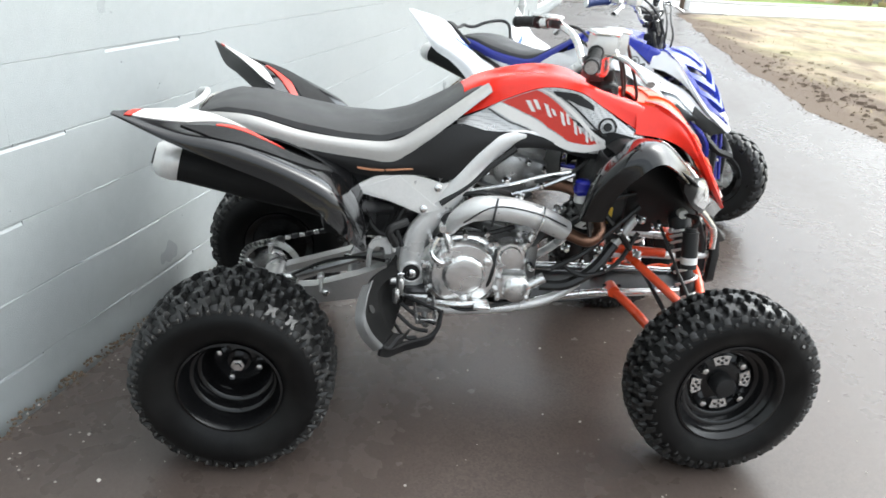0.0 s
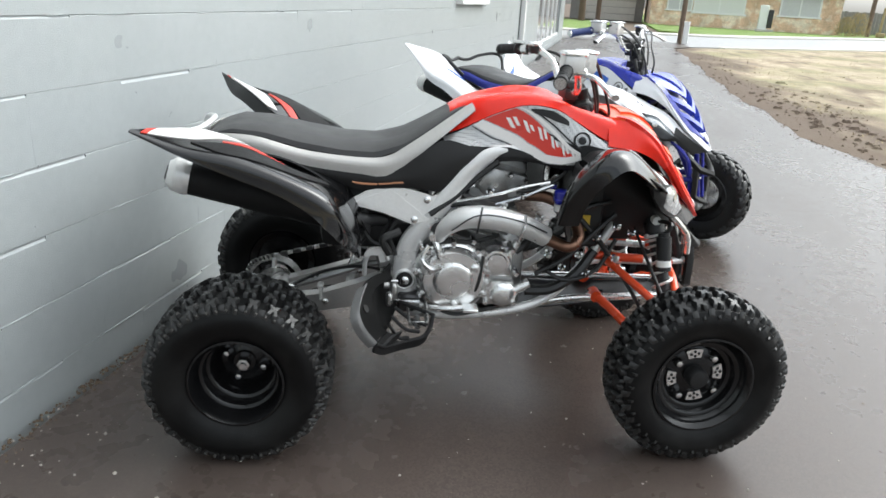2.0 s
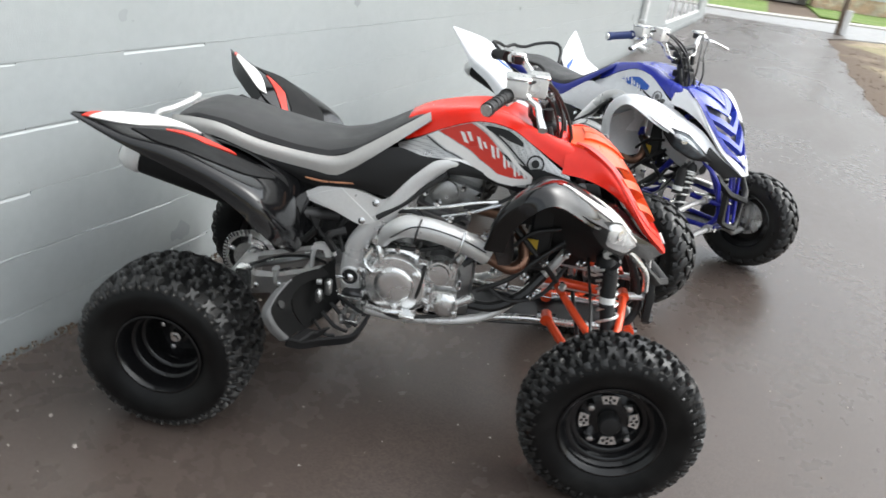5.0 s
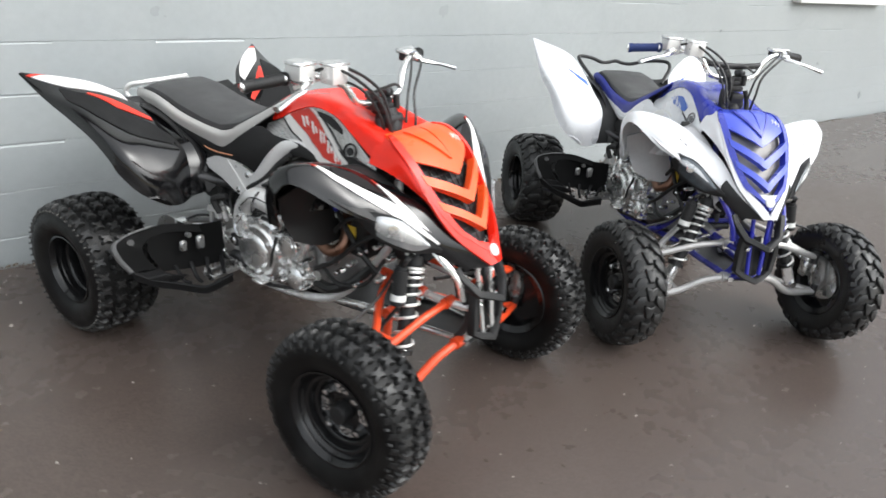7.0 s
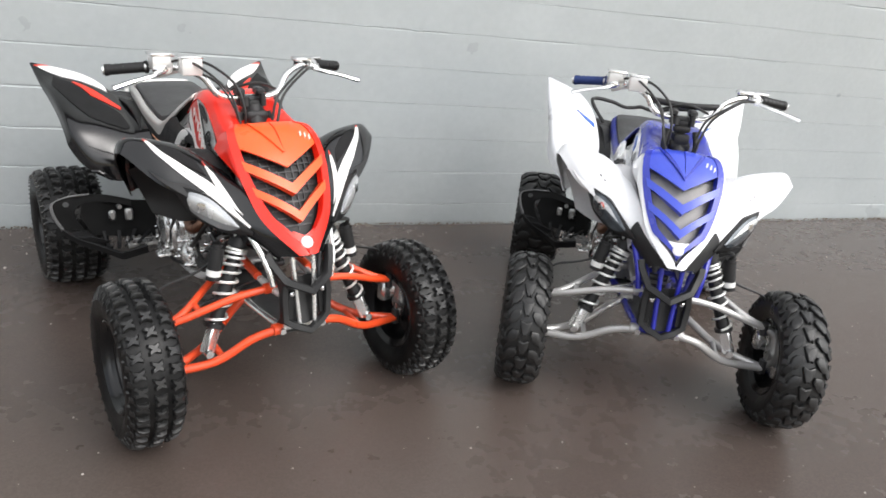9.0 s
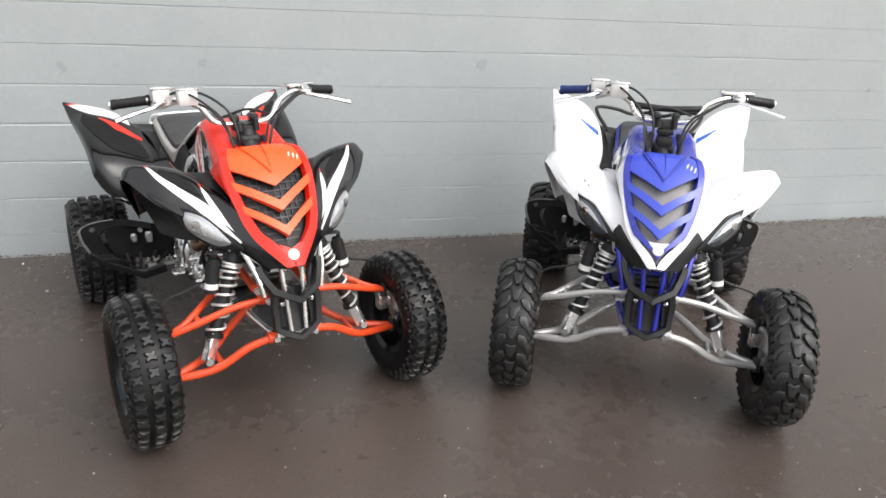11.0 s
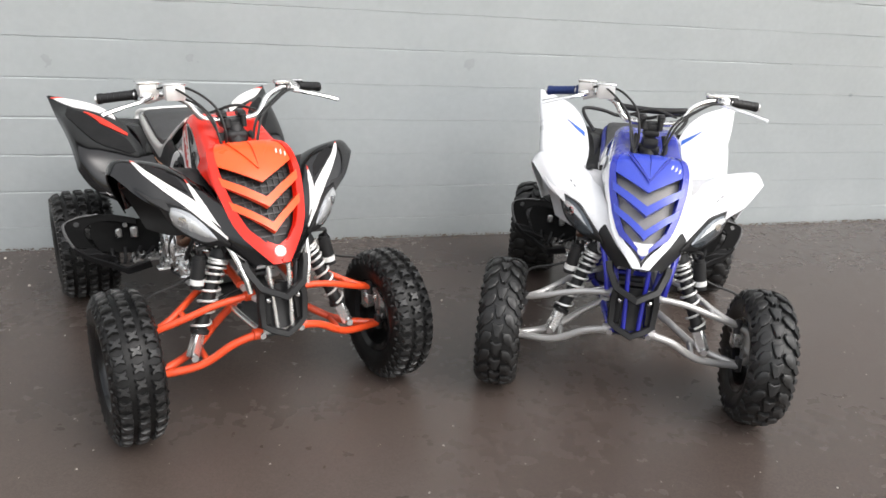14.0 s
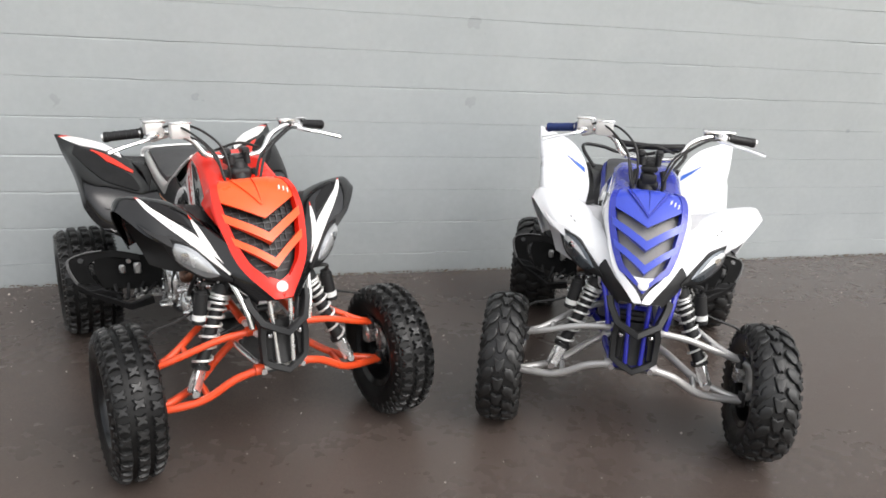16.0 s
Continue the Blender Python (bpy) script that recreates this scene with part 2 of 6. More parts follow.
def damp_asphalt():
    """Drying asphalt: long damp streaks are glossier and darker than the dry grain between them."""
    m = M["asphalt"]
    t, L = m.node_tree, m.node_tree.links
    b = t.nodes["Principled BSDF"]
    base, rough = b.inputs["Base Color"].links[0].from_socket, b.inputs["Roughness"].links[0].from_socket
    geo = t.nodes.new("ShaderNodeNewGeometry")
    stretch = t.nodes.new("ShaderNodeVectorMath")
    stretch.operation = "MULTIPLY"
    stretch.inputs[1].default_value = (0.35, 1.1, 1)
    L.new(geo.outputs["Position"], stretch.inputs[0])
    n = t.nodes.new("ShaderNodeTexNoise")
    n.inputs["Scale"].default_value, n.inputs["Detail"].default_value, n.inputs["Distortion"].default_value = 0.8, 3.5, 0.4
    L.new(stretch.outputs[0], n.inputs["Vector"])
    dry = t.nodes.new("ShaderNodeMapRange")
    dry.inputs["From Min"].default_value, dry.inputs["From Max"].default_value = 0.36, 0.66
    L.new(n.outputs["Fac"], dry.inputs["Value"])
    r = t.nodes.new("ShaderNodeMath")
    r.operation, r.inputs[1].default_value = "MULTIPLY_ADD", 0.12
    L.new(dry.outputs[0], r.inputs[0])
    L.new(rough, r.inputs[2])
    L.new(r.outputs[0], b.inputs["Roughness"])
    # pale and dark aggregate grains
    v = t.nodes.new("ShaderNodeTexVoronoi")
    v.inputs["Scale"].default_value = 160
    L.new(geo.outputs["Position"], v.inputs["Vector"])
    grain = t.nodes.new("ShaderNodeMapRange")
    grain.inputs["To Min"].default_value, grain.inputs["To Max"].default_value = 0.87, 1.13
    sep = t.nodes.new("ShaderNodeSeparateColor")
    L.new(v.outputs["Color"], sep.inputs[0])
    L.new(sep.outputs[0], grain.inputs["Value"])
    tone = t.nodes.new("ShaderNodeMapRange")
    tone.inputs["To Min"].default_value, tone.inputs["To Max"].default_value = 0.95, 1.03
    L.new(dry.outputs[0], tone.inputs["Value"])
    both = t.nodes.new("ShaderNodeMath")
    both.operation = "MULTIPLY"
    L.new(grain.outputs[0], both.inputs[0])
    L.new(tone.outputs[0], both.inputs[1])
    sc = t.nodes.new("ShaderNodeVectorMath")
    sc.operation = "SCALE"
    L.new(base, sc.inputs[0])
    L.new(both.outputs[0], sc.inputs["Scale"])
    L.new(sc.outputs[0], b.inputs["Base Color"])


damp_asphalt()
M["decal_dots"] = dotted()
M["earth"] = earth()
gl = bpy.data.materials.new("window_glass")
gl.use_nodes = True
gl.node_tree.nodes["Principled BSDF"].inputs["Transmission Weight"].default_value = 0.85
gl.node_tree.nodes["Principled BSDF"].inputs["Roughness"].default_value = 0.02
M["glass"] = gl


# ---- mesh helpers ----
def part(name, bm, material, parent=None, label="", sharp=40):
    me = bpy.data.meshes.new(name)
    bm.to_mesh(me)
    bm.free()
    me.materials.append(M[material] if isinstance(material, str) else material)
    me.polygons.foreach_set("use_smooth", [True] * len(me.polygons))
    me.set_sharp_from_angle(angle=radians(sharp))
    ob = new(name, me)
    if parent:
        ob.parent = parent
    if label:
        ob["label"] = label
    return ob


def faces_mesh(verts, faces):
    bm = bmesh.new()
    vs = [bm.verts.new(v) for v in verts]
    for f in faces:
        try:
            bm.faces.new([vs[i] for i in f])
        except ValueError:
            pass
    bmesh.ops.recalc_face_normals(bm, faces=bm.faces)
    return bm


def join(*bms):
    out = bmesh.new()
    for b in bms:
        me = bpy.data.meshes.new("tmp")
        b.to_mesh(me)
        b.free()
        out.from_mesh(me)
        bpy.data.meshes.remove(me)
    return out


def moved(bm, m):
    bmesh.ops.transform(bm, matrix=m, verts=bm.verts)
    return bm


def box(lo, hi, bevel=0.004, seg=1):
    bm = bmesh.new()
    bmesh.ops.create_cube(bm, size=1)
    lo, hi = Vector(lo), Vector(hi)
    for v in bm.verts:
        v.co = Vector([(lo[i] + hi[i]) / 2 + v.co[i] * (hi[i] - lo[i]) for i in range(3)])
    if bevel:
        bmesh.ops.bevel(bm, geom=list(bm.edges), offset=bevel, segments=seg, profile=0.6, affect="EDGES")
    return bm


def curve(points, n=5):
    """Catmull-Rom through the points, n steps a span."""
    p = [Vector(q) for q in points]
    if len(p) == 2 or n == 1:
        return p
    p = [2 * p[0] - p[1], *p, 2 * p[-1] - p[-2]]
    out = []
    for i in range(1, len(p) - 2):
        a, b, c, d = p[i - 1:i + 3]
        for k in range(n):
            t = k / n
            out.append(0.5 * (2 * b + (c - a) * t + (2 * a - 5 * b + 4 * c - d) * t * t + (3 * b - a - 3 * c + d) * t ** 3))
    return out + [p[-2]]


def tube(points, r, seg=10, n=5, flat=1.0, up=None):
    """A capped tube along a smooth line; r is a number or one for each control point; flat squashes its section."""
    c = curve(points, n)
    if isinstance(r, (int, float)):
        rad = [r] * len(c)
    else:
        rad = [float(np.interp(i / (len(c) - 1), np.linspace(0, 1, len(r)), r)) for i in range(len(c))]
    verts, faces = [], []
    nrm = None
    for i, q in enumerate(c):
        d = (c[min(i + 1, len(c) - 1)] - c[max(i - 1, 0)]).normalized()
        if nrm is None:
            ref = Vector(up) if up else (Vector((0, 0, 1)) if abs(d.z) < 0.9 else Vector((1, 0, 0)))
            nrm = (ref - d * ref.dot(d)).normalized()
        else:
            nrm = (nrm - d * nrm.dot(d)).normalized()
        side = d.cross(nrm)
        for k in range(seg):
            a = 2 * math.pi * k / seg
            verts.append(q + rad[i] * (math.cos(a) * nrm * flat + math.sin(a) * side))
    for i in range(len(c) - 1):
        for k in range(seg):
            a, b = i * seg + k, i * seg + (k + 1) % seg
            faces.append((a, b, b + seg, a + seg))
    faces += [tuple(range(seg)), tuple(range((len(c) - 1) * seg, len(c) * seg))]
    return faces_mesh(verts, faces)


def lathe(profile, seg=32, centre=(0, 0, 0), axis="y", closed=False):
    """Turns (radius, height) pairs about an axis; open ends with a radius are capped."""
    verts, faces = [], []
    n = len(profile)
    for r, h in profile:
        for k in range(seg):
            a = 2 * math.pi * k / seg
            c, s = r * math.cos(a), r * math.sin(a)
            verts.append(Vector(centre) + Vector({"y": (c, h, s), "x": (h, c, s), "z": (c, s, h)}[axis]))
    for i in range(n if closed else n - 1):
        for k in range(seg):
            j = (i + 1) % n
            faces.append((i * seg + k, i * seg + (k + 1) % seg, j * seg + (k + 1) % seg, j * seg + k))
    if not closed:
        faces += [tuple(range(seg)), tuple(range((n - 1) * seg, n * seg))]
    return faces_mesh(verts, faces)


def rod(a, b, r, seg=10):
    return tube([a, b], r, seg, 1)


def prism(outline, depth, m=None):
    """A solid plate: outline in x and z, from y = 0 to y = depth."""
    k = len(outline)
    verts = [(x, 0, z) for x, z in outline] + [(x, depth, z) for x, z in outline]
    faces = [tuple(range(k)), tuple(range(k, 2 * k))] + [(i, (i + 1) % k, k + (i + 1) % k, k + i) for i in range(k)]
    bm = faces_mesh(verts, faces)
    return moved(bm, m) if m else bm


class Sheet:
    """A smooth curved panel through a grid of control points, mirrored to side s; out is the way its outer face looks."""

    def __init__(self, rows, s=1, out=(0, 1, 1)):
        self.c = np.array(rows, float)
        self.c[:, :, 1] *= s
        self.out = np.array(out, float) * (1, s, 1)

    def basis(self, n, t):
        x = min(max(t, 0), 1) * (n - 1)
        i = min(int(x), n - 2)
        t = x - i
        w = np.zeros(n)
        for k, b in zip((-1, 0, 1, 2), (0.5 * (-t + 2 * t * t - t ** 3), 0.5 * (2 - 5 * t * t + 3 * t ** 3),
                                        0.5 * (t + 4 * t * t - 3 * t ** 3), 0.5 * (t ** 3 - t * t))):
            j = i + k
            if j < 0:
                w[0] += 2 * b
                w[1] -= b
            elif j >= n:
                w[n - 1] += 2 * b
                w[n - 2] -= b
            else:
                w[j] += b
        return w

    def at(self, u, v):
        a, b = self.basis(self.c.shape[0], u), self.basis(self.c.shape[1], v)
        return np.einsum("i,j,ijk->k", a, b, self.c)

    def normal(self, u, v, e=0.01):
        u, v = min(max(u, e), 1 - e), min(max(v, e), 1 - e)
        n = np.cross(self.at(u + e, v) - self.at(u - e, v), self.at(u, v + e) - self.at(u, v - e))
        n /= max(np.linalg.norm(n), 1e-9)
        return n if n @ self.out > 0 else -n

    def solid(self, nu=16, nv=10, thick=0.004):
        us, vs = np.linspace(0, 1, nu + 1), np.linspace(0, 1, nv + 1)
        top = [self.at(u, v) for u in us for v in vs]
        low = [self.at(u, v) - thick * self.normal(u, v) for u in us for v in vs]
        w, k = nv + 1, len(top)
        faces = []
        for i in range(nu):
            for j in range(nv):
                q = (i * w + j, i * w + j + 1, (i + 1) * w + j + 1, (i + 1) * w + j)
                faces += [q, tuple(k + x for x in q)]
        edge = [i * w for i in range(nu + 1)] + [nu * w + j for j in range(1, w)] + [i * w + nv for i in range(nu - 1, -1, -1)] + list(range(nv - 1, 0, -1))
        for a, b in zip(edge, edge[1:] + edge[:1]):
            faces.append((a, b, b + k, a + k))
        return faces_mesh(top + low, faces)

    def strip(self, a, b, n=10, m=3, off=0.0032, thick=0.004):
        """A thin plate that follows the panel between two lines of (u, v)."""
        def along(line, t):
            x = t * (len(line) - 1)
            i = min(int(x), len(line) - 2)
            return np.array(line[i]) * (1 - x + i) + np.array(line[i + 1]) * (x - i)
        grid = [[along(a, i / n) * (1 - j / m) + along(b, i / n) * j / m for j in range(m + 1)] for i in range(n + 1)]
        top = [self.at(*q) + off * self.normal(*q) for r in grid for q in r]
        low = [self.at(*q) + (off - thick) * self.normal(*q) for r in grid for q in r]
        w, k, faces = m + 1, len(top), []
        for i in range(n):
            for j in range(m):
                q = (i * w + j, i * w + j + 1, (i + 1) * w + j + 1, (i + 1) * w + j)
                faces += [q, tuple(k + x for x in q)]
        edge = [i * w for i in range(n + 1)] + [n * w + j for j in range(1, w)] + [i * w + m for i in range(n - 1, -1, -1)] + list(range(m - 1, 0, -1))
        for p, q in zip(edge, edge[1:] + edge[:1]):
            faces.append((p, q, q + k, p + k))
        return faces_mesh(top + low, faces)


def loft(rings):
    """A closed body through rings of equal count, capped."""
    k = len(rings[0])
    verts = [p for r in rings for p in r]
    faces = [tuple(range(k)), tuple(range((len(rings) - 1) * k, len(rings) * k))]
    for i in range(len(rings) - 1):
        for j in range(k):
            a, b = i * k + j, i * k + (j + 1) % k
            faces.append((a, b, b + k, a + k))
    return faces_mesh(verts, faces)


# ---- quad bikes: x ahead of the rear axle, y to the left, z up ----
X_KNOB = [(-1, -.9), (-.8, -1), (-.36, -.95), (0, -.46), (.36, -.95), (.8, -1), (1, -.9), (.62, 0), (1, .9), (.8, 1), (.36, .95), (0, .46), (-.36, .95), (-.8, 1), (-1, .9), (-.62, 0)]
STUD = [(math.cos(math.pi * k / 3), math.sin(math.pi * k / 3)) for k in range(6)]
BAR_KNOB = [(-1, -1), (1, -.6), (1, .6), (-1, 1)]
SHIELD_KNOB = [(1, -.8), (.85, -1), (-.3, -.66), (-1, -.3), (-.8, 0), (-1, .3), (-.3, .66), (.85, 1), (1, .8), (.72, 0)]
LEAF_KNOB = [(1, -.55), (.8, .55), (.2, 1), (-.55, .95), (-1, .45), (-.85, -.15), (-.25, -.75), (.55, -1)]


def tyre_mesh(R, w, rr, tread, s):
    """A knobbly tyre: turned carcass and raised knobs in rows. s: which side faces out."""
    h = w / 2
    k0 = .002 if tread == "cross" else 0
    prof = [(rr + .004, -.72 * h), (rr + .03, -.9 * h), ((R + rr) / 2, -h), (R - .046, -.97 * h), (R - .028 + k0, -.86 * h),
            (R - .017 + k0, -.5 * h), (R - .015 + k0, 0), (R - .017 + k0, .5 * h), (R - .028 + k0, .86 * h), (R - .046, .97 * h),
            ((R + rr) / 2 + .004, h), (rr + .034, .94 * h), (rr + .03, .9 * h), (rr + .004, .72 * h), (rr - .004, 0)]
    ys = [p[1] for p in prof[3:10]]
    rs = [p[0] for p in prof[3:10]]
    carcass = lathe(prof, 56, closed=True)
    verts, faces = [], []
    sv, sf = [], []

    def knob(shape, th, y, la, lb, hgt, turn=0.0):
        base = len(verts)
        k = len(shape)
        for lift, size in ((-.004, 1.0), (hgt * .8, .93), (hgt, .76)):
            for a, b in shape:
                a, b = a * la * size, b * lb * size
                a, b = a * math.cos(turn) - b * math.sin(turn), a * math.sin(turn) + b * math.cos(turn)
                yy = y + b
                r = float(np.interp(yy, ys, rs)) + lift
                # past the shoulder the knob leans outward
                over = max(abs(yy) - .97 * h, 0)
                an = th + a / R
                verts.append((r * math.cos(an), s * (yy if not over else math.copysign(.97 * h + over * .4 + max(lift, 0) * .5, yy)), r * math.sin(an)))
        faces.append(tuple(base + 2 * k + i for i in range(k)))
        for i in range(k):
            for b in (base, base + k):
                faces.append((b + i, b + (i + 1) % k, b + k + (i + 1) % k, b + k + i))

    rnd = random.Random(3)
    if tread == "cross":
        slim = w < .2
        count = 32 if slim else 28
        rows = (-.6, 0, .6) if slim else (-.8, -.4, 0, .4, .8)
        for j, q in enumerate(rows):
            for i in range(count):
                th = 2 * math.pi * (i + (.3 if j % 2 else 0)) / count
                knob(X_KNOB, th, q * h, .0182, .0178, .017 - k0, rnd.uniform(-.07, .07))
        for q in (-1, 1):
            lugs = 32 if slim else 28
            for i in range(lugs):
                th = 2 * math.pi * (i + .5) / lugs
                knob([(a, q * b) for a, b in BAR_KNOB], th, q * .89 * h, .0105, .0055, .008)
                if slim:
                    knob([(a, q * b) for a, b in BAR_KNOB], th + math.pi / lugs, q * .965 * h, .0045, .004, .005)
            for i in range(0 if slim else lugs * 2):
                th = 2 * math.pi * (i + .5) / (lugs * 2)
                base, k = len(sv), len(STUD)
                for lift, size in ((-.003, 1.0), (.0055, .72)):
                    for a, b in STUD:
                        r = R - .03 + .0045 * b * size
                        sv.append((r * math.cos(th + .0045 * a * size / R), s * q * (.955 * h + lift), r * math.sin(th + .0045 * a * size / R)))
                sf.append(tuple(base + k + j for j in range(k)))
                for j in range(k):
                    sf.append((base + j, base + (j + 1) % k, base + k + (j + 1) % k, base + k + j))
    else:
        count = 22
        for i in range(count):
            th = 2 * math.pi * i / count
            knob(SHIELD_KNOB, th, 0, .031, .29 * h, .0125)
            for q in (-1, 1):
                knob([(a, q * b) for a, b in LEAF_KNOB], th - .9 * math.pi / count, q * .53 * h, .032, .26 * h, .0125, -q * .25)
                knob([(a, q * b) for a, b in LEAF_KNOB], th + .25 * math.pi / count, q * .84 * h, .026, .15 * h, .012, -q * .2)
                knob(BAR_KNOB, th + math.pi / count, q * .95 * h, .011, .009, .009)
    return carcass, faces_mesh(verts, faces), faces_mesh(sv, sf) if sf else None


def wheel(quad, name, x, y, R, w, rr, tread, steer, front):
    s = 1 if y > 0 else -1
    h = w / 2
    d = .004 if front else -.048
    prof = [(.02, d), (.06, d), (.085, d - .012), (rr - .05, d - .011), (rr - .044, d - .006), (rr - .04, d + .008), (rr - .034, d + .012), (rr - .028, d + .012), (rr - .024, d + .03), (rr - .018, d + .034), (rr - .013, d + .034),
            (rr - .010, .52 * h), (rr - .003, .64 * h), (rr + .004, .72 * h), (rr + .013, .78 * h), (rr + .014, .84 * h), (rr + .008, .85 * h),
            (rr, .75 * h), (rr - .006, .66 * h), (rr - .004, -.7 * h), (rr + .012, -.78 * h), (rr + .008, -.82 * h), (rr - .016, -.7 * h), (rr - .02, d - .02), (.02, d - .02)]
    if not front:
        prof = [(.02, d), (.066, d), (.072, d - .008), (rr - .038, d - .004), (rr - .034, d + .006), (rr - .03, d + .012), (rr - .03, d + .055), (rr - .026, d + .06), (rr - .018, d + .062), (rr - .018, d + .092),
                (rr - .014, d + .097), (rr - .007, d + .099), (rr - .006, .5 * h), (rr - .001, .64 * h), (rr + .004, .7 * h), (rr + .013, .78 * h), (rr + .014, .84 * h), (rr + .008, .85 * h),
                (rr + .001, .75 * h), (rr - .003, .66 * h), (rr - .004, -.7 * h), (rr + .012, -.78 * h), (rr + .008, -.82 * h), (rr - .016, -.7 * h), (rr - .02, d - .02), (.02, d - .02)]
    rim = part(name, lathe([(r, s * q) for r, q in prof], 40, closed=True), "rim_black", quad, "black steel wheel with a knobbly tyre")
    rim.matrix_local = pose(x, y, R if front else R - .004, 0, 0, steer)
    carcass, knobs, studs = tyre_mesh(R, w, rr, tread, s)
    part("tyre", carcass, "rubber" if tread == "cross" else "tyre_grey", rim, "black rubber tyre, slightly dusty")
    tagged(part("tread", knobs, "tread", rim, "raised tread knobs"), "", "", "", "stuff")
    if studs:
        tagged(part("tread_studs", studs, "stud", rim, "small dusty studs along the shoulder"), "", "", "", "stuff")
    hub = [(.031, d - .02), (.031, d + .03), (.026, d + .037), (.012, d + .039)] if front else [(.05, d - .02), (.05, d + .004), (.03, d + .01), (.03, d + .022)]
    part("hub_cap", lathe([(r, s * q) for r, q in hub], 20), "plastic" if front else "rim_black", rim)
    if not front:
        part("axle_nut", lathe([(.021, s * (d + .02)), (.021, s * (d + .04)), (.018, s * (d + .046)), (.011, s * (d + .047)), (.01, s * (d + .054))], 6), "chrome", rim, "bright steel axle nut")
    pcd = .073 if front else .055
    for k in range(4):
        a = k * math.pi / 2 + (math.pi / 4 + .15 if front else -.37)
        c = (pcd * math.cos(a), 0, pcd * math.sin(a))
        nut = part("lug_nut", lathe([(.0132, s * (d - .01)), (.0132, s * (d + .014)), (.009, s * (d + .022)), (.003, s * (d + .024))], 6, c), "chrome", rim, "bright steel lug nut")
    if front:
        for k in range(4):
            a = k * math.pi / 2 + .15
            n = 7
            arc = [a + (i / (n - 1) - .5) * .62 for i in range(n)]
            out = [(.083 * math.cos(t), .083 * math.sin(t)) for t in arc] + [(.056 * math.cos(t), .056 * math.sin(t)) for t in reversed(arc)]
            part("brake_disc", prism(out, s * .004, pose(0, s * d + s * .001, 0)), "alu", rim, "drilled bright brake disc seen through the wheel")
            for da, r in ((-.16, .069), (.16, .069), (0, .076), (0, .062)):
                part("disc_hole", lathe([(.0045, s * (d + .003)), (.0045, s * (d + .0062))], 8, (r * math.cos(a + da), 0, r * math.sin(a + da))), "plastic", rim)
    return rim


def shock(quad, a, b, s, spring_mat, body="plastic", reservoir=True):
    a, b = Vector(a), Vector(b)
    d = (b - a).normalized()
    L = (b - a).length
    ob = part("shock_absorber", join(rod(a, b, .012), rod(a + d * L * .22, b, .0225, 14), rod(a + d * L * .2, a + d * L * .235, .032, 16),
                                     rod(b - d * .05, b - d * .02, .033, 16)), body, quad, "black shock absorber with a pale coil spring")
    q = d.to_track_quat("Z", "Y").to_matrix().to_4x4()
    turns, z0, z1 = 9, L * .23, L * .86
    pts = []
    for i in range(int(turns * 10) + 1):
        t = i / (turns * 10)
        an = 2 * math.pi * turns * t
        rate = 1 - (1 - t) ** 1.75
        pts.append(Matrix.Translation(a) @ q @ Vector((.031 * math.cos(an), .031 * math.sin(an), z0 + (z1 - z0) * rate)))
    part("coil_spring", tube(pts, .0048, 6, 1), spring_mat, ob, "pale coil spring")
    lug = moved(box((-.016, -.02, -.055), (.016, .02, .055), .005), Matrix.Translation(a + d * .045) @ q)
    part("lower_clevis", lug, "alu", ob, "bare aluminium clevis")
    part("clevis_bolt", lathe([(.013, -.032), (.013, .032)], 12, a, "x"), "chrome", ob)
    if reservoir:
        part("top_bolt", lathe([(.014, s * .018), (.014, s * .04), (.008, s * .042), (.007, s * .038), (.003, s * .038)], 14, b), "label", ob, "pale round shock mounting bolt")
        c = b + Vector((.012, s * .085, -.035))
        e = c + Vector((.008, s * .02, -.105))
        d = (c - e).normalized()
        res = part("reservoir", join(rod(c, e, .023, 16), rod(c, c + d * .012, .018, 12)), "plastic", ob, "black shock reservoir with a white label")
        part("reservoir_label", rod(e + d * .014, e + d * .034, .0236, 16), "label", ob)
        part("reservoir_hose", tube([c + d * .005, c + d * .03 + Vector((.02, 0, .01)), b + Vector((-.01, 0, -.01))], .007, 6), "hose", ob)
    return ob


